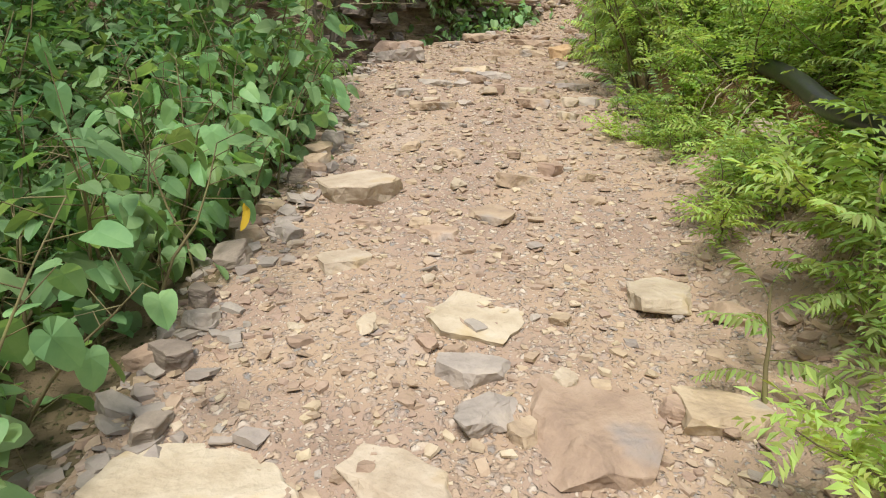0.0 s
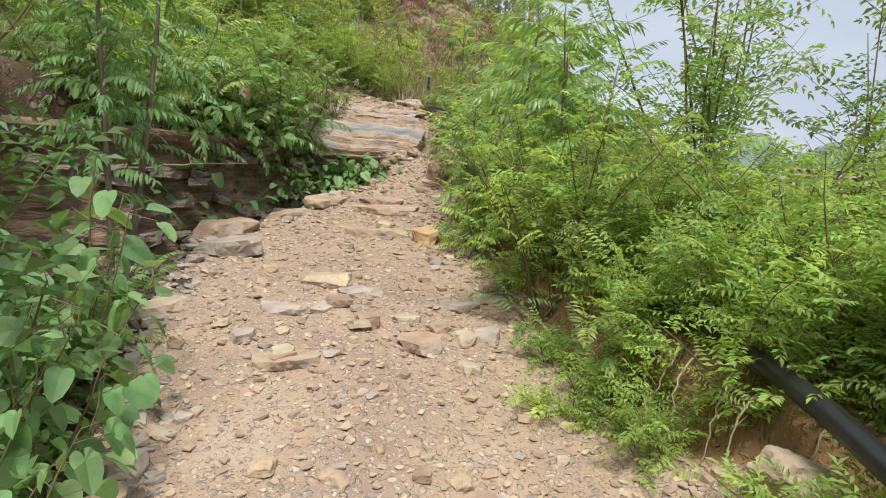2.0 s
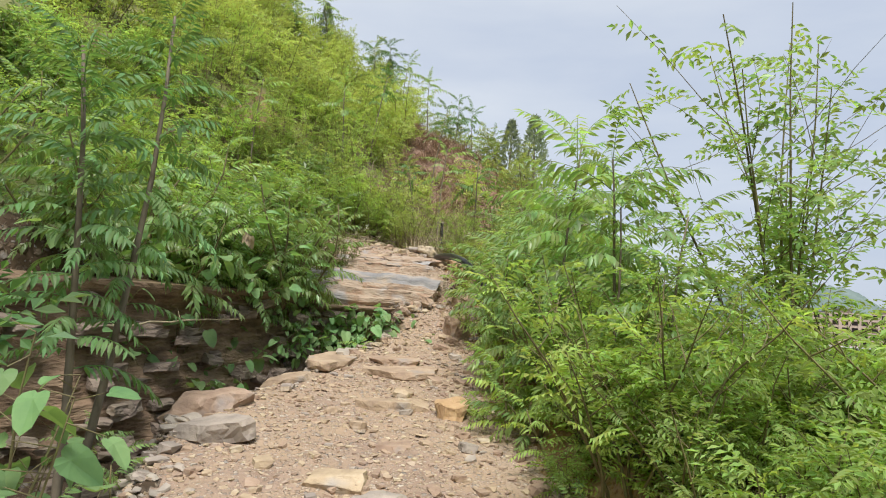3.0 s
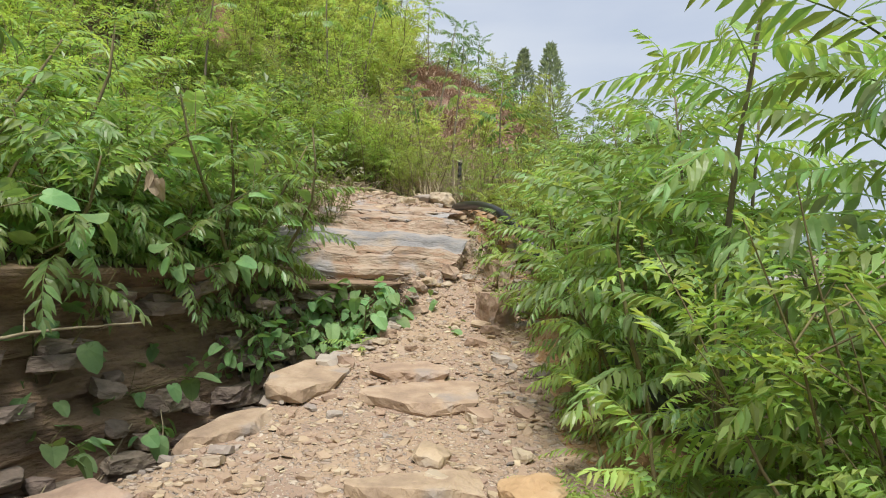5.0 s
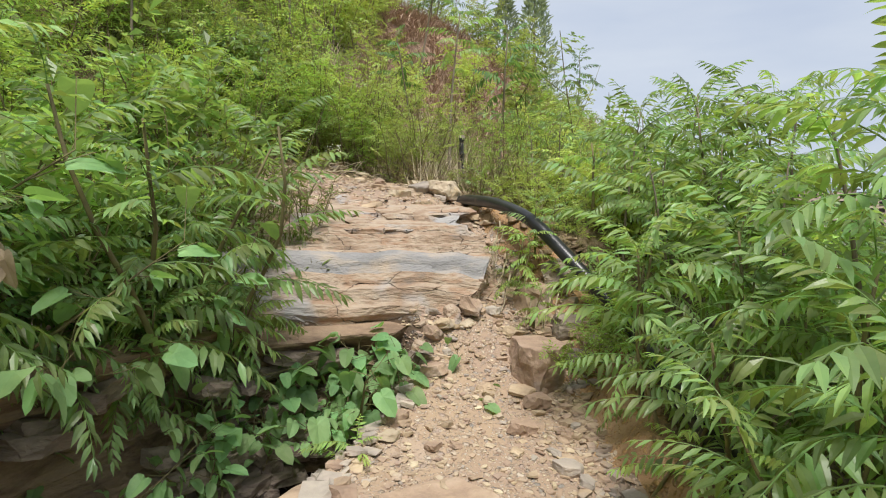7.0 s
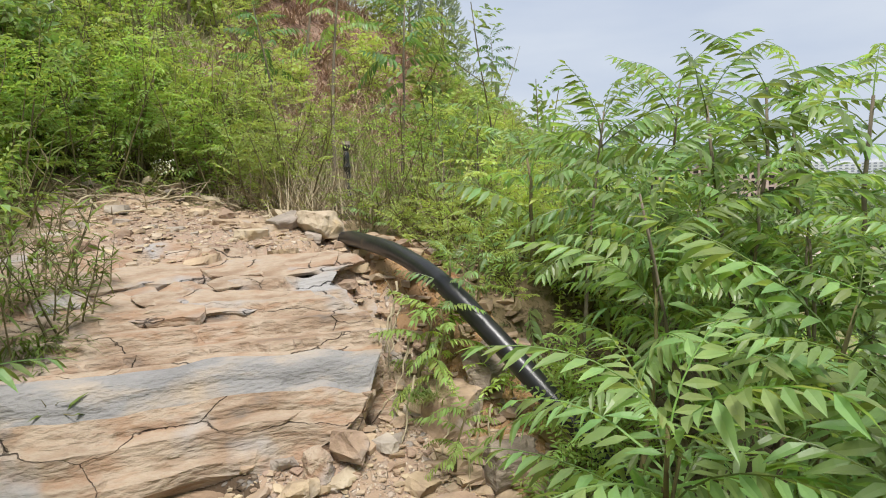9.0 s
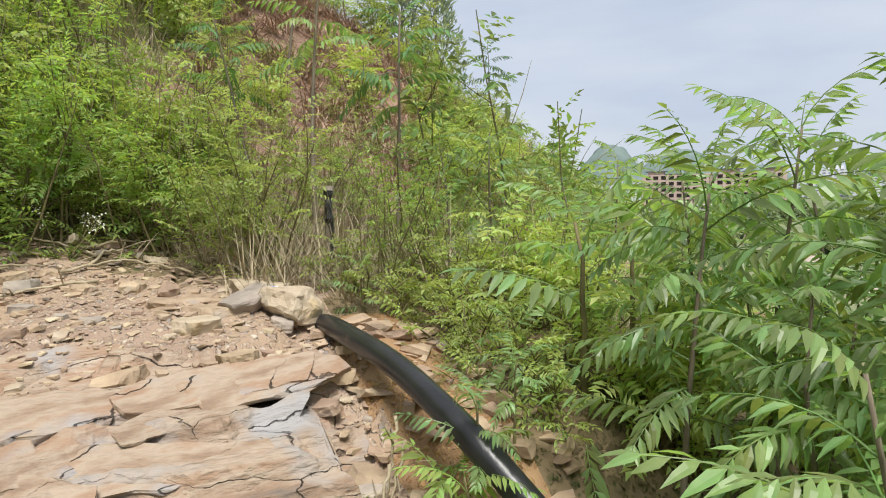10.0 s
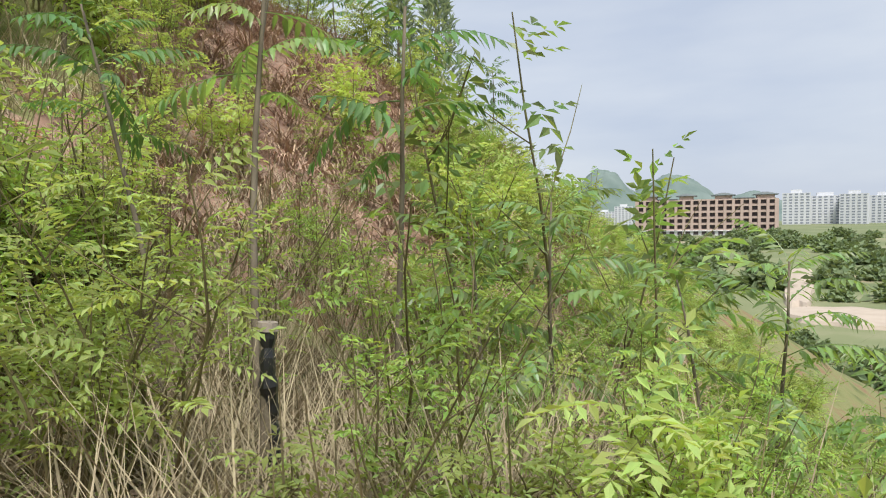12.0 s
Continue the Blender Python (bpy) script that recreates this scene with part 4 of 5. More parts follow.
def big_sapling(seed, height, stems_n=1, fronds=13, low=0.45, size=1.0, mat=None, label="", name="sumac_sapling", lean=9, thick=0.014):
    rng = random.Random(seed)
    st, lv = Heap(), Heap()
    for s in range(stems_n):
        yaw = rng.uniform(0, 360)
        pts = stem_line(rng, (rng.gauss(0, 0.05), rng.gauss(0, 0.05), -0.12), yaw, rng.uniform(0.4, 1) * lean * (1 if stems_n == 1 else 2), height * rng.uniform(0.85, 1.05) + 0.12)
        st.add(tube(pts, [thick * (1.15 - 0.8 * i / 6) * (0.6 + 0.3 * height) for i in range(7)], 6))
        a = rng.uniform(0, 360)
        for k in range(fronds):
            t = low + (1 - low) * (k / (fronds - 1)) ** 0.75
            a += 137.5 + rng.gauss(0, 12)
            pitch = 4 + 48 * ((t - low) / (1 - low)) ** 2.2 + rng.gauss(0, 9)
            sc = size * rng.uniform(0.75, 1.1) * (1.0 if t < 0.93 else 0.72)
            lv.add(rng.choice(BIG_FRONDS), aim(at(pts, t), a, pitch, rng.gauss(0, 14), sc))
    return plant_shell(name, label or "young sapling with long pinnate green leaves", "sapling", st, lv, mat_bark if height > 1.6 else mat_stem, mat or mat_leaf_big, stem_name="trunk" if height > 1.6 else "stem", leaf_name="crown")


def fine_shrub(seed, height, stems_n=8, leaves=34, low=0.3, fronds=None, mat=None, label="", name="shrub", spread=24, size=1.0, twigs=3):
    rng = random.Random(seed)
    st, lv = Heap(), Heap()
    for s in range(stems_n):
        yaw = rng.uniform(0, 360)
        h = height * rng.uniform(0.6, 1.05)
        pts = stem_line(rng, (rng.gauss(0, 0.09), rng.gauss(0, 0.09), -0.1), yaw, abs(rng.gauss(0, spread)), h + 0.1, 0.13)
        st.add(tube(pts, [0.0075 * (1.1 - 0.85 * i / 6) * (0.6 + 0.4 * height) for i in range(7)], 4, False))
        lines = [pts]
        for _ in range(twigs):
            b = at(pts, rng.uniform(0.35, 0.8))
            tw = stem_line(rng, b, rng.uniform(0, 360), rng.uniform(35, 70), h * rng.uniform(0.18, 0.38), 0.12, 4)
            st.add(tube(tw, [0.0035, 0.003, 0.0022, 0.0012], 3, False))
            lines.append(tw)
        for k in range(leaves):
            ln = lines[0] if rng.random() < 0.45 else rng.choice(lines)
            t = rng.uniform(low, 1) if ln is pts else rng.uniform(0.1, 1)
            lv.add(rng.choice(fronds or FINE_FRONDS), aim(at(ln, t), rng.uniform(0, 360), rng.gauss(18, 24), rng.gauss(0, 22), size * rng.uniform(0.7, 1.25)))
    return plant_shell(name, label or "bushy shrub with small yellow-green pinnate leaves", "shrub", st, lv, mat_stem, mat or mat_leaf_fine)


def broad_shrub(seed, height, stems_n=7, leaves=16, width=0.085, mat=None, label="", name="broadleaf_shrub", spread=30):
    rng = random.Random(seed)
    st, lv = Heap(), Heap()
    for s in range(stems_n):
        yaw = rng.uniform(0, 360)
        pts = stem_line(rng, (rng.gauss(0, 0.1), rng.gauss(0, 0.1), -0.1), yaw, abs(rng.gauss(0, spread)), height * rng.uniform(0.6, 1.1) + 0.1, 0.16)
        st.add(tube(pts, [0.008 * (1.1 - 0.85 * i / 6) for i in range(7)], 4, False))
        for k in range(leaves):
            p = at(pts, 0.2 + 0.8 * k / (leaves - 1))
            a, pitch = rng.uniform(0, 360), rng.gauss(30, 20)
            q = p + Vector((math.cos(radians(a)), math.sin(radians(a)), math.tan(radians(pitch)) * 0.5)) * rng.uniform(0.05, 0.13)
            st.add(tube([p, q], [0.0022, 0.0015], 3, False))
            lv.add(rng.choice(HEARTS), aim(q, a + rng.gauss(0, 25), rng.gauss(-22, 22), rng.gauss(0, 22), width * rng.uniform(0.55, 1.25)))
    return plant_shell(name, label or "leafy shrub with broad soft green leaves", "shrub", st, lv, mat_stem, mat or mat_leaf_broad)


def grass_tuft(seed, blades=170, length=0.42, width=0.008, mat=None, label="", hang=1.0, name="grass_tuft"):
    rng = random.Random(seed)
    lv = Heap()
    for _ in range(blades):
        yaw, L = rng.uniform(0, 360), length * rng.uniform(0.5, 1.15)
        b = Vector((rng.gauss(0, 0.09), rng.gauss(0, 0.09), -0.02))
        d = Vector((math.cos(radians(yaw)), math.sin(radians(yaw)), 0))
        side = Vector((-d.y, d.x, 0)) * width * rng.uniform(0.6, 1.3)
        v, f = [], []
        up, out = rng.uniform(0.5, 1.0), rng.uniform(0.3, 0.8)
        for i in range(5):
            t = i / 4
            c = b + d * (out * L * t) + Vector((0, 0, L * (up * t - hang * 0.75 * t * t)))
            w = side * (1 - t) if i else side * 0.7
            v += [tuple(c + w), tuple(c - w)]
        for i in range(4):
            f.append((2 * i, 2 * i + 1, 2 * i + 3, 2 * i + 2))
        lv.add((np.array(v), f))
    return plant_shell(name, label or "arching tuft of green grass", "grass", Heap(), lv, mat_stem, mat or mat_grass, leaf_name="foliage")


def settle(proto, spots, sink=0.03):
    """Puts the first plant at the first spot and copies at the rest."""
    first = True
    for x, y, s, rz, *z in spots:
        zz = z[0] if z else land(x, y, False) - sink
        m = pose(x, y, zz, 0, 0, rz) @ Matrix.Scale(s, 4)
        if first:
            proto.matrix_basis = m
            first = False
        else:
            c = copy_thing(proto, Matrix.Identity(4))
            c.matrix_basis = m


def grown(x, y, top, height, rz=0):
    """A spot for a plant of that built height, scaled so that it reaches the given level."""
    return x, y, (top - land(x, y, False)) / height, rz


EYES = [Vector(e) for _, e, _, _ in PATH]


def clear_of_walk(x, y, r):
    """True where a plant of that reach leaves the walker's way free."""
    return all(math.hypot(x - a.x - (b.x - a.x) * k, y - a.y - (b.y - a.y) * k) > r for a, b in zip(EYES, EYES[1:]) for k in (0, 0.5))


def sow(protos, spots, seed, smin=0.8, smax=1.2):
    rng = random.Random(seed)
    lots = [[] for _ in protos]
    for x, y in spots:
        lots[rng.randrange(len(protos))].append((x, y, rng.uniform(smin, smax), rng.uniform(0, 360)))
    for proto, lot in zip(protos, lots):
        settle(proto, lot or [(-30, 30, 1, 0)])


def field(seed, count, x0, x1, y0, y1, keep, apart=0.3):
    rng, out, tries = random.Random(seed), [], 0
    while len(out) < count and tries < count * 40:
        tries += 1
        x, y = rng.uniform(x0, x1), rng.uniform(y0, y1)
        if keep(x, y) and all((x - a) ** 2 + (y - b) ** 2 > apart * apart for a, b in out):
            out.append((x, y))
    return out


# valley side: fine yellow-green shrubs over the pipe, long-leaved saplings further up
right_fine = [fine_shrub(100 + i, 0.72 + 0.12 * i, 9, 23, 0.15, spread=30) for i in range(5)]
sow(right_fine, field(41, 84, 1.5, 3.7, 0.6, 5.9, lambda x, y: x > lerp(RIGHT, y) + (0.02 if y < 3.0 else 0.30 if y < 3.6 else 0.10) and clear_of_walk(x, y, 0.8), 0.23), 1, 0.75, 1.2)
low_fine = fine_shrub(110, 0.5, 7, 18, 0.1, label="low spreading weed with small pinnate leaves", spread=40, name="low_shrub")
settle(low_fine, [(1.42, 1.95, 1, 0), (1.5, 2.45, 1, 70), (1.62, 2.9, 0.9, 140), (1.38, 1.5, 1, 200), (1.55, 1.2, 1.1, 20), (1.85, 3.2, 0.8, 90), (1.40, 3.85, 0.75, 30), (1.44, 4.3, 0.8, 200), (1.5, 2.7, 0.9, 120), (1.33, 2.95, 0.85, 250), (2.38, 9.35, 0.8, 30), (2.46, 9.62, 0.9, 100), (2.22, 9.12, 0.7, 200), (1.58, 4.15, 0.8, 300), (1.62, 4.45, 0.9, 40), (1.5, 4.05, 0.6, 170), (1.72, 2.35, 1.2, 210), (1.62, 2.0, 1.2, 310), (1.75, 2.65, 0.9, 30), (1.33, 4.75, 0.6, 10), (1.4, 5.6, 0.7, 60), (1.45, 6.6, 0.7, 130)])
slope_fine = [fine_shrub(120 + i, 1.1, 7, 20, 0.2, HILL_FRONDS, mat_leaf_fine, size=0.85, name="slope_shrub") for i in range(3)]
sow(slope_fine, field(43, 70, 2.6, 12.0, 1.0, 17.0, lambda x, y: x > lerp(RIGHT, y) + 1.0 and not (y > 9.3 and x < 5.2) and y < 15, 0.5), 3, 0.7, 1.1)
edge_low = [big_sapling(230 + i, 0.28 + 0.08 * i, 1, 9, 0.1, 0.5, mat_leaf_fine if i else mat_leaf_big, "low seedling with small pinnate leaves", "seedling") for i in range(3)]
sow(edge_low, [(1.12, 1.9), (1.25, 2.3), (1.3, 1.5), (1.45, 2.0), (1.6, 2.7), (1.95, 3.0), (1.42, 4.6), (1.34, 5.0), (1.5, 5.4), (1.5, 6.2), (1.52, 5.75), (1.58, 6.0), (1.55, 6.35), (1.55, 6.9), (1.6, 7.4), (1.72, 7.9), (1.78, 8.3), (1.3, 1.2), (1.36, 4.2)], 12, 0.8, 1.4)
sumac = [big_sapling(200 + i, 1.0, 1 + (i == 2), 13, 0.25, 0.95) for i in range(4)]
sow(sumac, [(1.72, 6.5), (1.78, 7.05), (1.85, 7.45), (2.0, 6.9), (2.2, 5.8), (1.95, 6.4), (2.1, 7.6), (1.95, 7.95), (2.45, 8.2), (2.55, 7.5), (2.75, 8.1), (2.5, 6.7), (2.9, 7.0), (2.6, 8.6), (2.16, 8.78), (2.1, 8.45), (2.0, 8.2), (3.1, 8.6), (3.45, 9.9), (3.4, 7.6)], 2, 0.75, 1.15)
low_sumac = big_sapling(236, 0.6, 1, 12, 0.15, 0.78, mat_leaf_fine, "low bright sumac shoot at the path's side", "sumac_shoot")
settle(low_sumac, [(1.66, 6.3, 1.0, 0), (1.62, 6.62, 0.9, 80), (1.68, 7.0, 0.8, 160), (1.72, 6.05, 1.0, 230), (1.78, 7.4, 0.8, 300), (1.84, 7.9, 0.7, 30)])
tall = [big_sapling(240, 1.9, 1, 25, 0.4, 1.15, None, "tall sapling with long arching pinnate green leaves"), big_sapling(241, 1.75, 2, 17, 0.4, 1.05, None, "tall sapling with long arching pinnate green leaves")]
settle(tall[0], [(2.2, 7.5, 0.88, 20), (1.98, 6.1, 0.95, 60), grown(2.72, 9.68, 3.74, 1.9, 200), grown(3.3, 9.75, 3.9, 1.9, 110), grown(2.05, 6.8, 3.8, 1.9, 150), grown(3.0, 9.95, 3.75, 1.9, 10)])
settle(tall[1], [(2.55, 7.6, 0.95, 80), grown(3.05, 9.3, 3.8, 1.75, 150), grown(3.3, 8.9, 3.7, 1.75, 10), (2.95, 8.7, 0.72, 290), grown(3.6, 9.5, 3.85, 1.75, 40), (1.85, 5.75, 0.85, 240), (2.62, 9.0, 0.72, 120), (2.84, 9.3, 0.7, 330), (2.78, 8.5, 0.74, 20), (4.0, 11.55, 0.66, 70), (4.35, 11.1, 0.62, 250), grown(3.55, 12.3, 4.1, 1.75, 60)])
slender = [fine_shrub(260, 3.0, 5, 56, 0.3, HILL_FRONDS, mat_leaf_big, "slender young locust tree with small paired leaves", "locust_tree", spread=16, size=0.85, twigs=6), fine_shrub(261, 1.7, 2, 20, 0.55, HILL_FRONDS, mat_leaf_big, "slender young locust tree with small paired leaves", "locust_tree", spread=12, size=0.9, twigs=4)]
settle(slender[0], [(2.9, 5.5, 1.0, 0), (3.5, 6.2, 1.1, 90), (3.3, 4.8, 0.9, 200)])
settle(slender[1], [grown(4.38, 13.4, 5.2, 1.7), grown(4.4, 12.7, 4.3, 1.7, 90), (5.4, 14.6, 1.0, 200)])

# the other side at the start: broad leaves
left_broad = [broad_shrub(300 + i, 0.72 + 0.1 * i, 7, 15, 0.098) for i in range(3)]
sow(left_broad, field(44, 34, -2.3, -0.6, 1.0, 5.2, lambda x, y: x < lerp(LEFT, y) - 0.22 and clear_of_walk(x, y, 0.62), 0.25), 4, 0.8, 1.25)
verge_broad = broad_shrub(305, 0.9, 9, 16, 0.088, None, "leafy bush with soft heart-shaped leaves over the verge")
settle(verge_broad, [(-1.0, 3.95, 1.05, 0), (-1.05, 4.45, 1.0, 90), (-1.0, 3.45, 1.0, 200), (-1.15, 3.0, 1.1, 300), (-1.1, 4.95, 0.8, 150)])
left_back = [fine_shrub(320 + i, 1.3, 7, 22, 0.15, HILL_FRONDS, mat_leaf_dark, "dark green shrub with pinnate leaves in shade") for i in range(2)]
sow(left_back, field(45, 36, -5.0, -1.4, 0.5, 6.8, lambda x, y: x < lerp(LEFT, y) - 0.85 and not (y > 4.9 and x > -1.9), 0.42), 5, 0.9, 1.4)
# The gully tree's shade comes from its darker leaf colour.
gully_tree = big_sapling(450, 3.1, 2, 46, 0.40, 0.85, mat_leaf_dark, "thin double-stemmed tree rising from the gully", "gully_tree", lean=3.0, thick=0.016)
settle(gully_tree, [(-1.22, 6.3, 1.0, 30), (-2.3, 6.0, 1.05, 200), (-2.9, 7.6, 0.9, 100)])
fern = big_sapling(460, 0.3, 1, 10, 0.05, 0.6, mat_leaf_big, "young sapling with fern-like leaves in the gully", "seedling")
settle(fern, [(-0.85, 6.0, 1.0, 0), (-1.1, 5.6, 1.2, 70), (-1.3, 7.2, 1.0, 140), (-0.95, 6.9, 0.9, 220), (-0.9, 5.1, 1.1, 20)])

# over the cut
over_cut = [big_sapling(400 + i, 0.55 + 0.2 * i, 2, 13, 0.05, 0.82, mat_leaf_big, lean=26) for i in range(4)]
lip = []
for i in range(10, len(cut_line) - 24, 4):
    p = cut_line[i]
    lip.append((p.x - 0.02 * (i % 3), p.y + 0.10 + 0.05 * (i % 4)))
sow(over_cut, [q for q in lip if q[0] < 0.12] + field(46, 15, -3.4, -0.1, 7.2, 10.4, lambda x, y: wall_side(x, y) > 0.25, 0.36), 6, 0.75, 1.2)
over_fine = [fine_shrub(420 + i, 0.95, 9, 21, 0.05, None if i else HILL_FRONDS, mat_leaf_fine if i else mat_leaf_big) for i in range(3)]
sow(over_fine, field(47, 52, -3.6, 0.75, 8.8, 13.2, lambda x, y: wall_side(x, y) > 0.3 and not (x > 0.05 + 0.1 * (y - 10) and 9.7 < y < 12.3), 0.32), 7, 0.85, 1.35)
over_broad = broad_shrub(430, 0.8, 6, 12, 0.11, None, "climbing shrub with pale heart-shaped leaves", spread=40)
settle(over_broad, [(-0.75, 8.75, 1.0, 10), (-0.3, 9.2, 0.9, 120), (-1.2, 8.3, 1.1, 220), (-0.9, 9.2, 1.2, 300), (-0.5, 8.72, 0.8, 40), (-1.5, 8.0, 1.1, 160), (0.0, 9.35, 0.7, 250), (-1.05, 8.75, 1.25, 70), (-0.6, 9.0, 1.1, 190), (-0.2, 9.55, 1.0, 330), (-1.35, 8.55, 1.3, 20), (-0.95, 8.2, 1.0, 280), (-0.35, 8.85, 0.9, 90)])
vine = broad_shrub(440, 0.34, 7, 10, 0.10, None, "low broad-leaved plant below the rock ledge", "broadleaf_plant", spread=48)
settle(vine, [(0.52, 9.42, 1.0, 0, 1.98), (0.85, 9.40, 1.1, 100, 2.0), (1.15, 9.36, 0.9, 200, 2.02), (0.32, 9.3, 0.9, 300, 1.82), (0.1, 9.0, 0.8, 60, 1.82), (0.7, 9.2, 0.5, 90, 1.9)])
tuft = [grass_tuft(470, 190, 0.42), grass_tuft(471, 150, 0.34, 0.007)]
settle(tuft[0], [(0.42, 10.25, 1.0, 0, 2.74), (0.2, 10.05, 1.1, 100, 2.62), (0.5, 10.55, 0.95, 200, 2.9), (0.25, 10.4, 1.2, 300, 2.8), (-0.05, 9.75, 1.1, 50, 2.48), (-0.1, 9.45, 0.9, 20, 2.4), (0.1, 10.7, 1.2, 80, 2.95), (0.62, 10.15, 0.6, 140, 2.82), (0.42, 9.98, 0.7, 260, 2.74)])
settle(tuft[1], [(0.25, 9.75, 0.8, 0, 2.5), (0.2, 10.6, 1.0, 30, 2.95), (0.75, 8.98, 0.35, 0), (0.72, 7.95, 0.3, 90), (1.93, 9.75, 0.45, 10, 2.55), (1.82, 10.15, 0.4, 60, 2.72)])
seed_fern = big_sapling(480, 0.22, 1, 11, 0.05, 0.42, mat_leaf_fine, "small bright fern-like seedling among stones", "seedling")
settle(seed_fern, [(0.72, 9.0, 1.0, 0), (1.98, 10.05, 1.2, 40), (2.02, 9.85, 0.9, 100, 2.68), (1.96, 9.6, 0.8, 10, 2.4)])
pipe_bush = big_sapling(481, 0.42, 1, 11, 0.1, 0.62, mat_leaf_big, "small leafy sapling growing beside the pipe", "seedling")
settle(pipe_bush, [(2.2, 9.93, 0.72, 0, 2.78), (2.85, 10.25, 1.6, 30), (3.1, 10.45, 1.5, 110), (2.55, 10.42, 0.7, 130), (2.3, 11.25, 0.6, 40), (2.34, 10.08, 0.6, 200, 2.86)])

narrow = fine_shrub(475, 0.55, 9, 16, 0.1, [leaflet(0.085, 0.014, 3, 0.2, 0.4) for _ in range(2)], mat_grass, "bushy weed with narrow drooping leaves", "narrow_leaf_weed", 38, 1.1, 3)
settle(narrow, [(0.35, 10.75, 1.0, 0, 2.95), (0.15, 10.35, 1.0, 90, 2.75), (-0.15, 10.1, 1.1, 180, 2.6), (0.45, 11.1, 1.0, 270, 3.05), (-0.2, 10.7, 1.2, 30, 2.9), (0.3, 11.5, 1.1, 140, 3.12), (-0.15, 9.7, 1.2, 60, 2.5), (0.1, 10.05, 1.1, 200, 2.62), (-0.35, 9.55, 1.2, 310, 2.5), (0.3, 10.2, 0.9, 20, 2.72), (0.0, 11.0, 1.3, 110, 2.95), (-0.45, 10.0, 1.3, 240, 2.6), (0.68, 10.26, 0.8, 40, 2.86), (0.55, 10.42, 0.9, 150, 2.92), (0.74, 10.5, 0.65, 260, 2.96), (0.5, 10.12, 0.8, 330, 2.8), (0.35, 9.95, 0.8, 75, 2.72)])

# thicket behind the ledge
brush = [fine_shrub(500 + i, 1.1 + 0.1 * i, 9, 13, 0.3, None if i % 2 else HILL_FRONDS, None if i % 3 else mat_leaf_hill, "thicket of thin grey stems and small green leaves", "thicket_bush", spread=14, twigs=2, size=1.0 if i % 2 else 0.62) for i in range(6)]
spots = field(48, 190, -2.5, 8.0, 10.2, 17.0, lambda x, y: (y > 12.45 - 0.25 * max(0, x) if x < 1.5 else y > 11.5 - 0.75 * max(0, x - 2.25)) and clear_of_walk(x, y, 0.8), 0.30)
sow([fine_shrub(530 + i, 0.8, 10, 20, 0.08, None, mat_leaf_hill if i else mat_leaf_fine, "low leafy bush behind the rock ledge", "thicket_bush", 24, 0.9, 2) for i in range(2)], field(52, 34, -0.6, 1.9, 12.0, 13.6, lambda x, y: y > 12.25 - 0.2 * max(0, x - 0.8), 0.3), 17, 0.7, 1.1)
spots = [q for i, q in enumerate(spots) if q[1] < 13.9 or q[0] < 1.8 or i % 4 == 0]
sow(brush[:3], [q for q in spots if q[0] < 1.9], 8, 0.8, 1.2)
sow([grass_tuft(524, 40, 0.95, 0.0022, mat_twig, "tangle of thin dry grey stems", 0.12, "dry_weed")], field(56, 34, 1.9, 4.2, 10.9, 13.6, lambda x, y: y > 11.5 - 0.6 * max(0, x - 2.2) and clear_of_walk(x, y, 0.7), 0.22), 21, 0.6, 1.1)
sow(brush[3:5], [q for q in spots if 1.9 <= q[0] < 3.1], 15, 0.5, 0.8)
sow(brush[5:], [q for q in spots if q[0] >= 3.1], 16, 0.35, 0.6)
settle(fine_shrub(115, 0.42, 9, 8, 0.2, None, mat_leaf_hill, "low dusty weed with small leaves beside pipe", "low_shrub", 32, 0.7), [(2.5, 10.62, 0.8, 0), (2.62, 10.85, 1.2, 50), (2.45, 11.15, 0.8, 100), (2.8, 10.45, 1.1, 150), (2.95, 10.9, 1.2, 200), (2.65, 11.3, 1.2, 250), (2.3, 11.45, 1.1, 300), (2.6, 10.2, 1, 20), (3.2, 10.7, 1.3, 70), (2.9, 11.3, 1.2, 10)])
dry = [grass_tuft(520 + i, 90, 0.8, 0.0035, mat_twig, "tangle of thin dry grey stems", 0.25, "dry_weed") for i in range(2)]
sow(dry, field(50, 150, 0.4, 6.0, 10.6, 15.0, lambda x, y: y > 12.3 - 0.45 * max(0, x) and (x > 1.6 or y > 12.9) and clear_of_walk(x, y, 0.7), 0.28), 13, 0.7, 1.2)
thick_trees = [big_sapling(540 + i, 2.1, 1, 12, 0.72, 0.85, mat_leaf_big if i else mat_leaf_dark, "thin young tree with pinnate crown above thicket", "young_tree", lean=6) for i in range(2)]
settle(thick_trees[0], [grown(2.08, 12.65, 4.9, 2.1), grown(3.12, 12.9, 5.1, 2.1, 70), (3.1, 16.2, 1.1, 130), (1.6, 15.5, 1.1, 200)])
settle(thick_trees[1], [grown(2.4, 12.3, 5.2, 2.1), (0.9, 13.6, 1.1, 100), (-0.6, 12.6, 1.0, 10)])

# low cover on the slope that falls to the valley
low_cover = [fine_shrub(130 + i, 0.55, 8, 21, 0.02, None, mat_leaf_hill if i else mat_leaf_fine, "low bright bush on the falling slope", name="low_bush", twigs=3, size=1.05, spread=42) for i in range(3)]
sow(low_cover, field(53, 190, 3.0, 14.0, 9.5, 22.5, lambda x, y: x > 3.0 + 0.55 * max(0.0, y - 13), 0.42), 18, 0.7, 1.25)
sow(low_cover, field(54, 150, 4.0, 12.0, 9.0, 19.0, lambda x, y: x > 4.0 + 0.3 * max(0.0, y - 13), 0.5), 19, 0.6, 1.1)

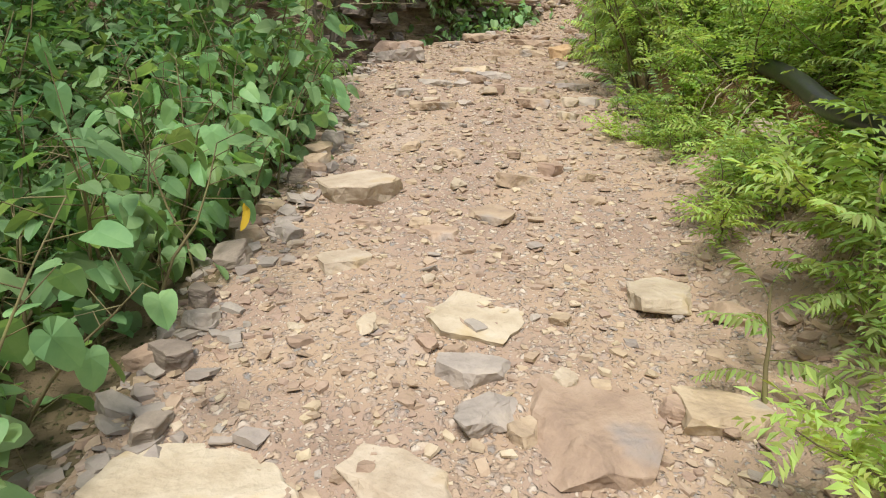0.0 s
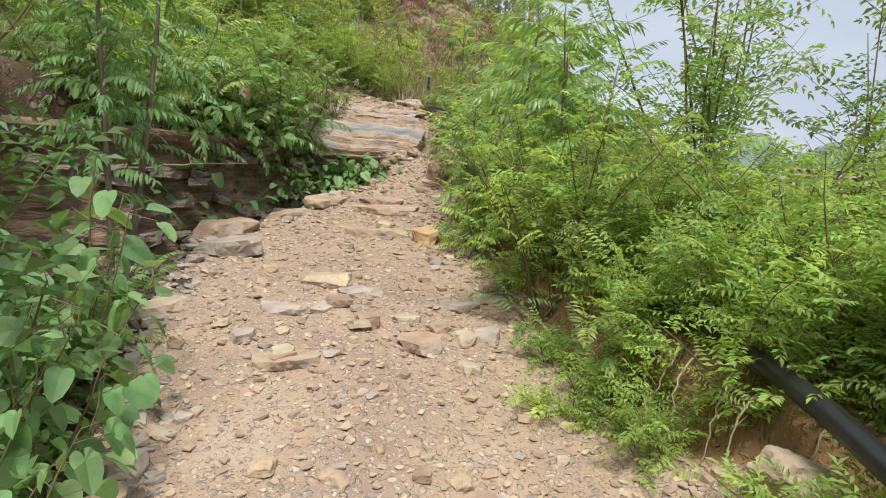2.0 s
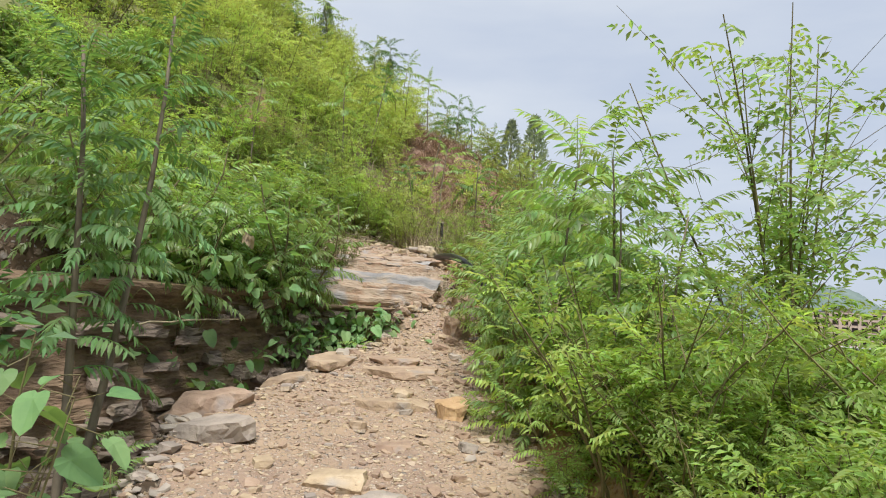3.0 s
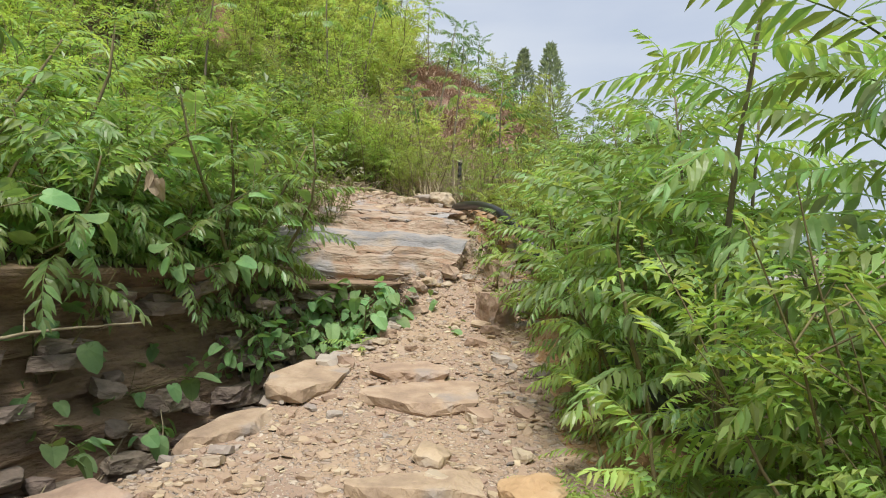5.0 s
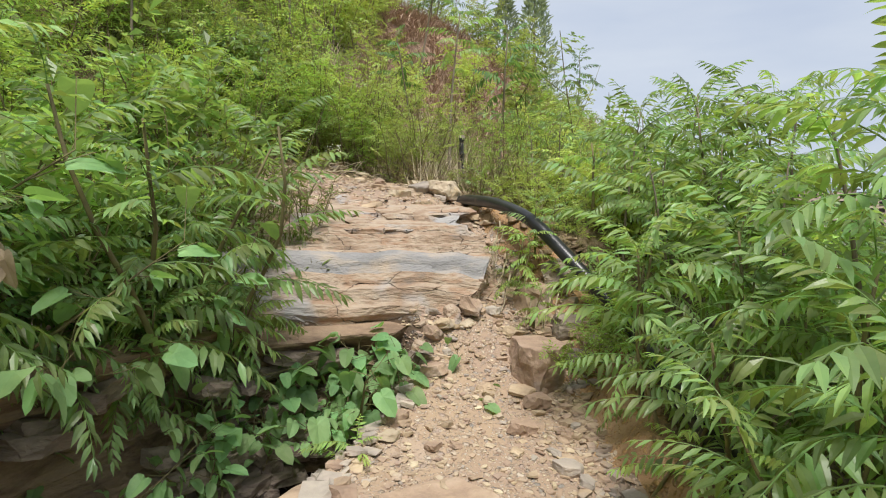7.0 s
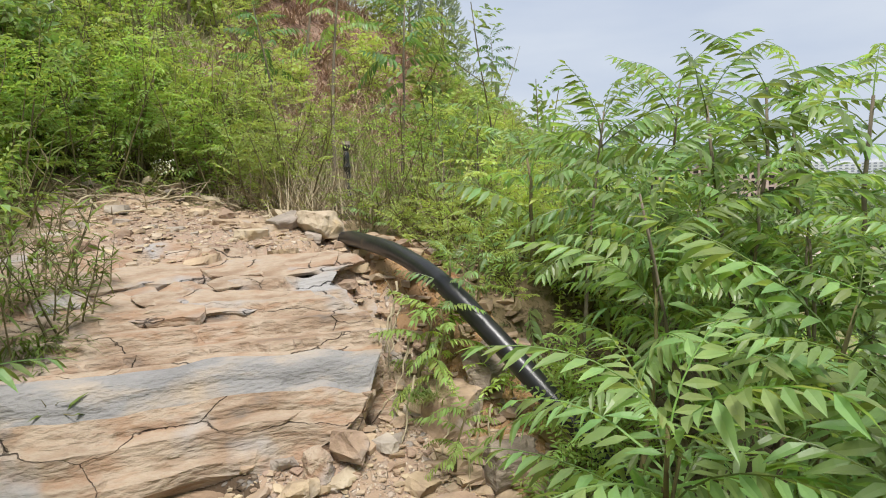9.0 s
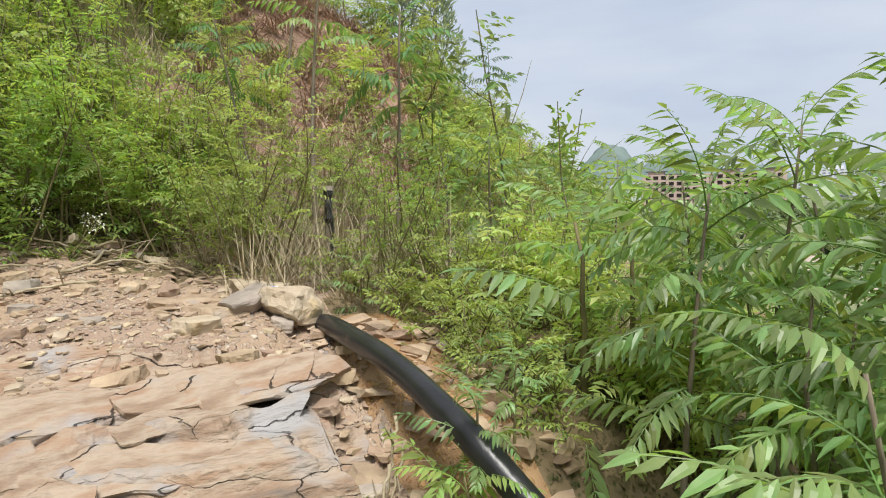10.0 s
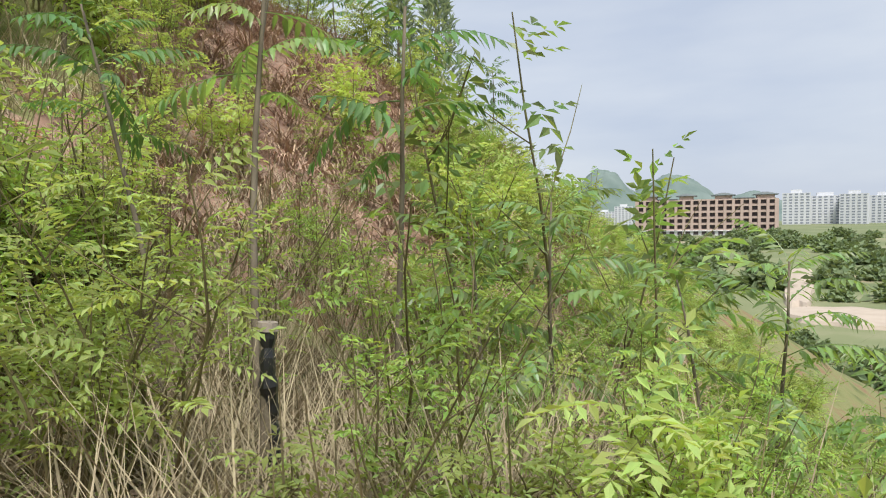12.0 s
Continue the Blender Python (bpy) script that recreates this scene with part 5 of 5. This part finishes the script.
# the hillside
red_face = lambda x, y: 14.0 < y < 24 and 2.0 < x - 0.25 * (y - 15) < 8.5
hill_scrub = [fine_shrub(600 + i, 1.2 + 0.15 * i, 7, 27, 0.1, HILL_FRONDS, mat_leaf_hill, "bright green scrub bush on the hillside", name="scrub_bush", twigs=3, size=0.92, spread=28) for i in range(4)]
rng = random.Random(61)
sow(hill_scrub, field(49, 255, -12, 9.5, 13.0, 25.5, lambda x, y: x < 9.3 and y > 15 - 0.45 * max(0, -x) and (not red_face(x, y) or rng.random() < 0.13), 0.5), 9, 0.75, 1.35)
straw = [grass_tuft(640 + i, 110, 0.7, 0.009, mat_straw, "tuft of dry reddish grass on the slope", 0.9, "dry_grass_tuft") for i in range(2)]
sow(straw, field(51, 340, 2, 14, 13.8, 24.5, red_face, 0.3), 14, 0.8, 1.4)
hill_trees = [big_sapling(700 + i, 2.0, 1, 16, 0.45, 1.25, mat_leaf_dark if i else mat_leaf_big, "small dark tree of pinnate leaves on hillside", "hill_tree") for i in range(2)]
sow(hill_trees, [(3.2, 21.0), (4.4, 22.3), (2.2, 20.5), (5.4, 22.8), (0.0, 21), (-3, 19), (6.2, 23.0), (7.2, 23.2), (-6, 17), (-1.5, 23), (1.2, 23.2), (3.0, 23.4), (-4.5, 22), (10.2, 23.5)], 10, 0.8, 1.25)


def cypress(seed, h):
    rng = random.Random(seed)
    st, lv = Heap(), Heap()
    st.add(tube([(0, 0, -0.2), (0.02, 0, h * 0.5), (0, 0.02, h * 0.96)], [0.05, 0.03, 0.008], 6))
    for _ in range(1700):
        t = rng.random() ** 0.8
        r = 0.26 * h * (1 - t) ** 0.8 * min(1, 0.35 + 4 * t) * rng.uniform(0.4, 1.1)
        a = rng.uniform(0, 360)
        lv.add(small_leaflet(0.11, 0.035), aim(Vector((math.cos(radians(a)) * r, math.sin(radians(a)) * r, h * (0.06 + 0.94 * t))), a + rng.gauss(0, 30), rng.gauss(48, 18), rng.gauss(0, 40), rng.uniform(0.7, 1.5)))
    return plant_shell("cypress_tree", "narrow blue-green cypress tree on the crest", "tree", st, lv, mat_bark, mat_conifer, stem_name="trunk", leaf_name="crown")


settle(cypress(1, 2.6), [(8.3, 22.6, 1.5, 0, 5.3), (7.55, 22.9, 1.25, 200, 5.8), (0.9, 23.6, 0.8, 60), (3.2, 23.8, 0.7, 130)])


# ---- the distance ----
def far_hill(name, label, x, y, wx, wy, h, seed):
    verts, faces, n, m = [], [], 40, 22
    for j in range(m + 1):
        r = j / m
        for i in range(n):
            a = 2 * math.pi * i / n
            k = 1 + 0.2 * noise.noise(Vector((math.cos(a) * 1.7, math.sin(a) * 1.7, seed)))
            z = h * (1 - smoothstep(0, 1, r)) * (1 + 0.16 * noise.noise(Vector((r * 4 * math.cos(a), r * 4 * math.sin(a), seed + 3))) + 0.05 * noise.noise(Vector((r * 17 * math.cos(a), r * 17 * math.sin(a), seed + 5))))
            verts.append((wx * r * k * math.cos(a), wy * r * k * math.sin(a), z))
    for j in range(m):
        for i in range(n):
            faces.append((j * n + i, j * n + (i + 1) % n, (j + 1) * n + (i + 1) % n, (j + 1) * n + i))
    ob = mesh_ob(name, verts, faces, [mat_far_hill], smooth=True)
    ob.matrix_world = pose(x, y, PLAIN_Z + 2, 0, 0, 35)
    return tagged(ob, label, "hill", kind="structure")


def toward(az, d):
    return 1.93 + d * math.sin(radians(az)), 10.02 + d * math.cos(radians(az))


# Hill greens shifted to blue-grey, standing in for distance haze.
mat_far_hill = material("hazed_wooded_hill", [(0.10, 0.145, 0.135), (0.14, 0.185, 0.17), (0.175, 0.22, 0.205)], 0.03, 1.0)
mat_facade = material("pinkish_unfinished_facade", [(0.47, 0.35, 0.30), (0.55, 0.43, 0.37)], 0.2, 0.9)
mat_white_wall = material("white_plaster", [(0.62, 0.62, 0.64), (0.72, 0.72, 0.73)], 0.3, 0.9)
# Tower plaster carries the haze as a pale bluish base colour.
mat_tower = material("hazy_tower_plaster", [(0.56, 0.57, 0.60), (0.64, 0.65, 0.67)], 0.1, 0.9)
mat_roof = material("dark_roof_tile", [(0.10, 0.12, 0.12), (0.16, 0.18, 0.18)], 0.5, 0.8)
mat_void = material("dark_window_opening", [(0.05, 0.04, 0.045), (0.09, 0.07, 0.07)], 0.4, 0.5)
# Tower windows lightened to blue-grey, haze painted into the glass colour.
mat_far_glass = material("hazed_window_glass", [(0.20, 0.22, 0.27), (0.28, 0.30, 0.34)], 0.4, 0.4)
# Valley leaf green dulled and lightened, with haze worked into the colour.
mat_valley_leaf = material("hazy_valley_leaf", [(0.13, 0.18, 0.095), (0.18, 0.235, 0.125), (0.23, 0.29, 0.16)], 2.0, 0.8, islands=0.3, translucent=0.3)
mat_sand = material("pale_sand_flat", [(0.36, 0.30, 0.24), (0.46, 0.39, 0.32)], 0.3, 0.95)

for nm, lb, az, d, wx, wy, h, sd in [("backdrop_hill", "hazy blue-green wooded hill beyond the valley", 41.5, 950, 105, 100, 78, 1), ("backdrop_hill", "hazy blue-green low hill behind the buildings", 47.3, 1000, 140, 120, 70, 2), ("backdrop_hill", "long hazy green ridge behind the buildings", 53, 1150, 210, 120, 46, 3), ("backdrop_hill", "hazy low ridge in the distance", 33, 1200, 190, 190, 60, 4), ("backdrop_hill", "pale hazy ridge far across the valley", 78, 1700, 420, 240, 62, 5)]:
    far_hill(nm, lb, *toward(az, d), wx, wy, h, sd)


def box(x0, x1, y0, y1, z0, z1):
    v = np.array([(x, y, z) for z in (z0, z1) for y in (y0, y1) for x in (x0, x1)])
    return v, [(0, 2, 3, 1), (4, 5, 7, 6), (0, 1, 5, 4), (2, 6, 7, 3), (0, 4, 6, 2), (1, 3, 7, 5)]


def hip_roof(x0, x1, y0, y1, z0, h, over=0.8):
    x0, x1, y0, y1 = x0 - over, x1 + over, y0 - over, y1 + over
    c = (y0 + y1) / 2
    i = (y1 - y0) * 0.4
    v = np.array([(x0, y0, z0), (x1, y0, z0), (x1, y1, z0), (x0, y1, z0), (x0 + i, c, z0 + h), (x1 - i, c, z0 + h), (x0, y0, z0 - 0.3), (x1, y0, z0 - 0.3), (x1, y1, z0 - 0.3), (x0, y1, z0 - 0.3)])
    return v, [(0, 1, 5, 4), (1, 2, 5), (2, 3, 4, 5), (3, 0, 4), (6, 7, 1, 0), (7, 8, 2, 1), (8, 9, 3, 2), (9, 6, 0, 3), (9, 8, 7, 6)]


def long_building():
    """Six storeys of open bays with small hipped roof pavilions."""
    e = new("apartment_building")
    W, H, D, bays, floors = 62.0, 17.5, 16.0, 17, 6
    fh = H / floors
    walls = Heap()
    bay = W / bays
    for i in range(bays + 1):
        w = 1.7 if i in (0, bays) else 1.25
        walls.add(box(-W / 2 + i * bay - w / 2, -W / 2 + i * bay + w / 2, -0.35, 0.35, fh, H))
    for j in range(1, floors + 1):
        walls.add(box(-W / 2, W / 2, -0.2, 0.5, j * fh - 0.55, j * fh + (0.45 if j < floors else 0.1)))
    walls.add(box(-W / 2, W / 2, 0.9, D, fh, H))
    mesh_ob("wall", *walls.piece(), [mat_facade], e)
    base = Heap()
    base.add(box(-W / 2 - 1, W / 2 + 1, -0.3, D, -2, fh - 0.6))
    base.add(box(-W / 2 - 1.6, W / 2 + 1.6, -0.9, 0.4, fh - 0.6, fh - 0.2))
    mesh_ob("ground_floor", *base.piece(), [mat_white_wall], e, "white plastered ground floor")
    pane = None
    for j in range(floors):
        for i in range(bays):
            if pane is None:
                pane = mesh_ob("window", *box(-bay / 2 + 0.75, bay / 2 - 0.75, 0.0, 0.3, 0.55, fh - 0.62), [mat_void], e)
                ob = pane
            else:
                ob = new("window", pane.data)
                ob.parent = e
            ob.location = (-W / 2 + (i + 0.5) * bay, 0.62 if j else -0.45, j * fh + 0.1)
    for k, (x0, x1) in enumerate([(-30, -21), (-12, -4), (4, 13), (22, 31), (-20.5, -13), (14, 21)]):
        up = H + (1.7 if k < 4 else 0.2)
        if k < 4:
            mesh_ob("parapet", *box(x0 + 0.8, x1 - 0.8, 0.6, 9, H, up), [mat_facade], e)
        mesh_ob("roof", *hip_roof(x0, x1, 0.4, 9.5, up + 0.3, 1.2 if k < 4 else 0.6), [mat_roof], e, "dark tiled hipped roof")
    tagged(e, "long pinkish six-storey building with dark hipped roofs", "building")
    a, b = Vector(toward(44.5, 330)), Vector(toward(55.0, 330))
    d = b - a
    c = (a + b) / 2
    e.matrix_world = pose(c.x, c.y, -6.3, 0, 0, math.degrees(math.atan2(d.y, d.x)))
    return e


long_building()


def tower(seed, w, h, floors, bays):
    rng = random.Random(seed)
    e = new("tower_block")
    body = Heap()
    body.add(box(-w / 2, w / 2, 0, w * 0.7, -3, h))
    body.add(box(-w * 0.2, w * 0.2, w * 0.15, w * 0.5, h, h + 3))
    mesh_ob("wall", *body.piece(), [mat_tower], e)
    for i in range(bays):
        strip = Heap()
        for j in range(floors):
            x0 = -w / 2 + w * (i + 0.22) / bays
            strip.add(box(x0, x0 + w * 0.56 / bays, -0.12, 0.1, h * (j + 0.3) / floors, h * (j + 0.78) / floors))
        tagged(mesh_ob("window_strip", *strip.piece(), [mat_far_glass], e, "stack of hazy grey windows"), kind="stuff")
    return tagged(e, "pale hazy high-rise tower block in the distance", "tower block", "distant tower blocks")


towers = [tower(1, 22, 33, 13, 5), tower(2, 30, 29, 12, 7)]
spots = [(56.5, 640, 1.0), (58.5, 660, 1.05), (60.3, 650, 0.95), (62.3, 700, 1.05), (64.5, 720, 0.9), (67, 760, 1.0), (70, 800, 0.95), (73, 820, 0.9), (43.2, 620, 0.72), (41.6, 640, 0.66), (40.4, 600, 0.6), (77, 840, 1.0)]
for k, (az, d, s) in enumerate(spots):
    x, y = toward(az, d)
    m = pose(x, y, -11, 0, 0, -az + 6 * math.sin(k * 2.1)) @ Matrix.Scale(s, 4)
    if k < 2:
        towers[k].matrix_basis = m
    else:
        copy_thing(towers[k % 2], Matrix.Identity(4)).matrix_basis = m

# sand flat beside the meadow
def flat_patch(name, label, az, d, rx, ry, mat, seed, cat):
    x, y = toward(az, d)
    n = 48
    verts, faces = [(0, 0, 0.5)], []
    for i in range(n):
        a = 2 * math.pi * i / n
        k = 1 + 0.35 * noise.noise(Vector((math.cos(a) * 2, math.sin(a) * 2, seed)))
        verts.append((rx * k * math.cos(a), ry * k * math.sin(a), 0.35))
        faces.append((0, i + 1, (i + 1) % n + 1))
    for i in range(n):
        verts.append((verts[i + 1][0] * 1.1, verts[i + 1][1] * 1.1, -0.8))
        faces.append((i + 1, n + 1 + i, n + 1 + (i + 1) % n, (i + 1) % n + 1))
    ob = mesh_ob(name, verts, faces, [mat])
    ob.matrix_world = pose(x, y, PLAIN_Z + 3.0 * float(smoothstep(80, 330, math.hypot(x, y))), 0, 0, -az)
    return tagged(ob, label, cat, kind="structure")


flat_patch("pavement_sand", "pale bare sand flat in the valley", 61, 92, 9, 8, mat_sand, 4, "sand")
flat_patch("pavement_track", "pale dirt track across the meadow", 56.8, 135, 3.0, 34, mat_sand, 6, "track")
flat_patch("pavement_white", "pale rubble flat below the slope", 60, 48, 5, 4.5, mat_sand, 9, "sand")


def far_bush(seed):
    rng = random.Random(seed)
    lv = Heap()
    for _ in range(220):
        p = Vector((rng.gauss(0, 1), rng.gauss(0, 1), rng.gauss(0, 1))).normalized() * rng.uniform(0.7, 1.0)
        p = Vector((p.x * (1 + 0.3 * math.sin(3 * p.y)), p.y, abs(p.z) * rng.uniform(0.6, 1.1)))
        lv.add(small_leaflet(0.62, 0.42), aim(p, rng.uniform(0, 360), rng.gauss(10, 40), rng.gauss(0, 30), rng.uniform(0.5, 1)))
    st = Heap()
    st.add(tube([(0, 0, -0.3), (0.02, 0, 0.7)], [0.07, 0.03], 6))
    return plant_shell("valley_tree", "dark green round-crowned tree in the valley", "tree", st, lv, mat_bark, mat_valley_leaf, stem_name="trunk", leaf_name="crown")


rng = random.Random(77)
bushes = [far_bush(1), far_bush(2), far_bush(3)]
lots = [[], [], []]
for k in range(430):
    az, d = rng.uniform(34, 84), (rng.uniform(48, 120) if k < 170 else rng.uniform(105, 300))
    if 375 < k < 430:
        az, d = rng.uniform(40, 84), rng.uniform(300, 322)
    x, y = toward(az, d)
    if abs(az - 61) < 8 and 75 < d < 108 or abs(az - 56.8) < 2 and d > 95 and d < 175:
        continue
    lots[k % 3].append((x, y, rng.uniform(0.9, 2.4) * (1.0 if d < 90 else 1.75), rng.uniform(0, 360), PLAIN_Z + 3.0 * float(smoothstep(80, 330, math.hypot(x, y))) - 0.2 if d > 60 else land(x, y, False) - 0.2))
for b, lot in zip(bushes, lots):
    settle(b, lot)


# ---- small things ----
def black_post():
    e = new("post")
    rng = random.Random(3)
    line = [Vector((0.0, 0, -0.3)), Vector((0.01, 0, 0.25)), Vector((0.02, 0.01, 0.6))]
    mesh_ob("stake", *tube(line, [0.017, 0.016, 0.016], 8), [mat_bark], e)
    wrap = smooth_line([(0.025, 0, 0.20), (0.03, 0.01, 0.32), (0.02, 0, 0.45), (0.025, 0.01, 0.58)], 5)
    v, f = tube(wrap, [0.023 + 0.004 * math.sin(i * 2.3) + 0.003 * math.sin(i * 0.9) for i in range(len(wrap))], 10)
    mesh_ob("sleeve", v, f, [mat_pipe], e, "crumpled black plastic sleeve")
    mesh_ob("cap", *tube([(0.025, 0.01, 0.575), (0.027, 0.01, 0.60)], [0.03, 0.028], 12), [mat_rock_grey], e, "grey cap")
    e.matrix_world = pose(2.27, 11.8, 3.1)
    return tagged(e, "thin stake wrapped in black plastic in thicket", "post")


black_post()
mat_blue = material("faded_blue_plastic", [(0.16, 0.27, 0.5), (0.3, 0.42, 0.62)], 12.0, 0.4)


def blue_bottle():
    e = new("plastic_bottle")
    prof = [(0, 0.03), (0.012, 0.034), (0.05, 0.033), (0.06, 0.030), (0.07, 0.034), (0.11, 0.033), (0.13, 0.02), (0.145, 0.013)]
    mesh_ob("body", *tube([(0, 0, z) for z, _ in prof], [r for _, r in prof], 14), [mat_blue], e)
    mesh_ob("cap", *tube([(0, 0, 0.145), (0, 0, 0.165)], [0.015, 0.015], 12), [mat_white_wall], e, "white screw cap")
    e.matrix_world = pose(1.84, 11.42, land(1.84, 11.42) + 0.03, 75, 0, 70) @ Matrix.Scale(0.5, 4)
    return tagged(e, "small faded blue plastic bottle among rocks", "bottle")


blue_bottle()


def dead_branch(name, label, pts, r0, seed, twigs=3, mat=None):
    rng = random.Random(seed)
    line = smooth_line(pts, 5)
    for i, p in enumerate(line):
        p += Vector((rng.gauss(0, 0.006), rng.gauss(0, 0.006), rng.gauss(0, 0.006)))
    n = len(line)
    h = Heap()
    h.add(tube(line, [r0 * (1 - 0.7 * i / n) for i in range(n)], 6))
    for _ in range(twigs):
        b = line[rng.randint(n // 3, n - 2)]
        d = Vector((rng.gauss(0, 1), rng.gauss(0, 1), rng.gauss(0.1, 0.5))).normalized() * rng.uniform(0.1, 0.25)
        h.add(tube([b, b + d * 0.5 + Vector((0, 0, 0.01)), b + d], [r0 * 0.45, r0 * 0.3, r0 * 0.12], 4))
    ob = mesh_ob(name, *h.piece(), [mat or mat_twig], smooth=True)
    return tagged(ob, label, "branch")


dead_branch("bare_branch", "long bare grey branch jutting from the cut", [(-1.5, 7.5, 2.08), (-1.05, 7.72, 2.12), (-0.72, 7.9, 2.16), (-0.4, 8.05, 2.18)], 0.012, 1, 2)
dead_branch("dry_branch", "dry brown branch leaning in the gully", [(-0.75, 7.9, 1.2), (-0.6, 8.15, 1.35), (-0.5, 8.4, 1.62)], 0.009, 2)
dead_branch("dry_branch", "dry brown branch leaning in the gully", [(-0.35, 8.0, 1.3), (-0.32, 8.25, 1.42), (-0.38, 8.55, 1.7)], 0.008, 3)
dead_branch("dry_branch", "dry brown branch leaning in the gully", [(-1.0, 7.3, 1.15), (-0.8, 7.6, 1.3), (-0.75, 7.9, 1.45)], 0.010, 4)
rng = random.Random(9)
for k in range(14):
    x, y = rng.uniform(0.4, 1.7), rng.uniform(11.75, 12.3)
    z = land(x, y) + 0.02
    a, L = rng.uniform(0, 360), rng.uniform(0.25, 0.6)
    d = Vector((math.cos(radians(a)), math.sin(radians(a)) * 0.5, 0)) * L
    p = Vector((x, y, z))
    q, m2 = p + d, p + d * 0.5
    q.z, m2.z = land(q.x, q.y) + 0.03, land(m2.x, m2.y) + rng.uniform(0.03, 0.07)
    dead_branch("dry_stick", "dry grey stick lying behind the ledge", [p, m2, q], 0.009, 40 + k, 3)
for k in range(10):
    x = rng.uniform(1.92, 2.2)
    y = rng.uniform(9.6, 10.25)
    z = lerp(BANK_Z, y)
    dead_branch("root", "thin exposed root hanging from earth bank", [(x, y, z + 0.02), (x - 0.05, y - 0.06, z - 0.1), (x - 0.09 + rng.gauss(0, 0.04), y - 0.12, z - 0.26)], 0.006, 70 + k, 2)
for k in range(8):
    y = rng.uniform(3.3, 5.0)
    x = lerp(RIGHT, y) + 0.02
    z = lerp(BANK_Z, y)
    dead_branch("root", "thin exposed root hanging from earth bank", [(x + 0.1, y, z), (x - 0.04, y - 0.05, z - 0.14), (x - 0.08, y - 0.1 + rng.gauss(0, 0.05), z - 0.34)], 0.006, 90 + k, 2)


def single_leaf(name, label, x, y, z, s, rz, rx, ry, mat, seed):
    rng = random.Random(seed)
    v, f = heart_leaf(s, rng)
    ob = mesh_ob(name, v, f, [mat])
    ob.matrix_world = pose(x, y, z, rx, ry, rz)
    return tagged(ob, label, "leaf")


single_leaf("yellow_leaf", "single yellowed broad leaf among green shrubs", -0.62, 2.35, 1.08, 0.075, 60, 20, 70, mat_leaf_yellow, 1)
for k in range(3):
    single_leaf("withered_leaf", "withered pale brown leaf hanging from twig", -0.44 + 0.03 * k, 8.2, 2.95 - 0.02 * k, 0.10, 40 + 100 * k, 0, 80, mat_leaf_dry, 10 + k)

mat_flower = material("white_flower", [(0.7, 0.7, 0.62), (0.82, 0.82, 0.75)], 20.0, 0.7, translucent=0.3)


def flower_spray(x, y, seed):
    rng = random.Random(seed)
    st, lv, fl = Heap(), Heap(), Heap()
    for _ in range(5):
        pts = stem_line(rng, (0, 0, -0.03), rng.uniform(0, 360), rng.uniform(15, 50), 0.3, 0.1)
        st.add(tube(pts, 0.003, 4, False))
        for _ in range(10):
            lv.add(leaflet(0.06, 0.018, 3), aim(at(pts, rng.uniform(0.1, 0.8)), rng.uniform(0, 360), rng.gauss(10, 20), 0, 1))
        for _ in range(26):
            p = at(pts, rng.uniform(0.8, 1)) + Vector((rng.gauss(0, 0.018), rng.gauss(0, 0.018), rng.gauss(0.01, 0.02)))
            fl.add(leaflet(0.014, 0.012, 2), aim(p, rng.uniform(0, 360), rng.gauss(40, 30), 0, 1))
    e = plant_shell("flowering_weed", "weed with sprays of tiny white flowers", "flower", st, lv, mat_stem, mat_grass)
    mesh_ob("blossom", *fl.piece(), [mat_flower], e, "tiny white blossoms")
    e.matrix_world = pose(x, y, land(x, y))
    return e


flower_spray(0.75, 12.35, 1)
flower_spray(1.0, 12.15, 2)
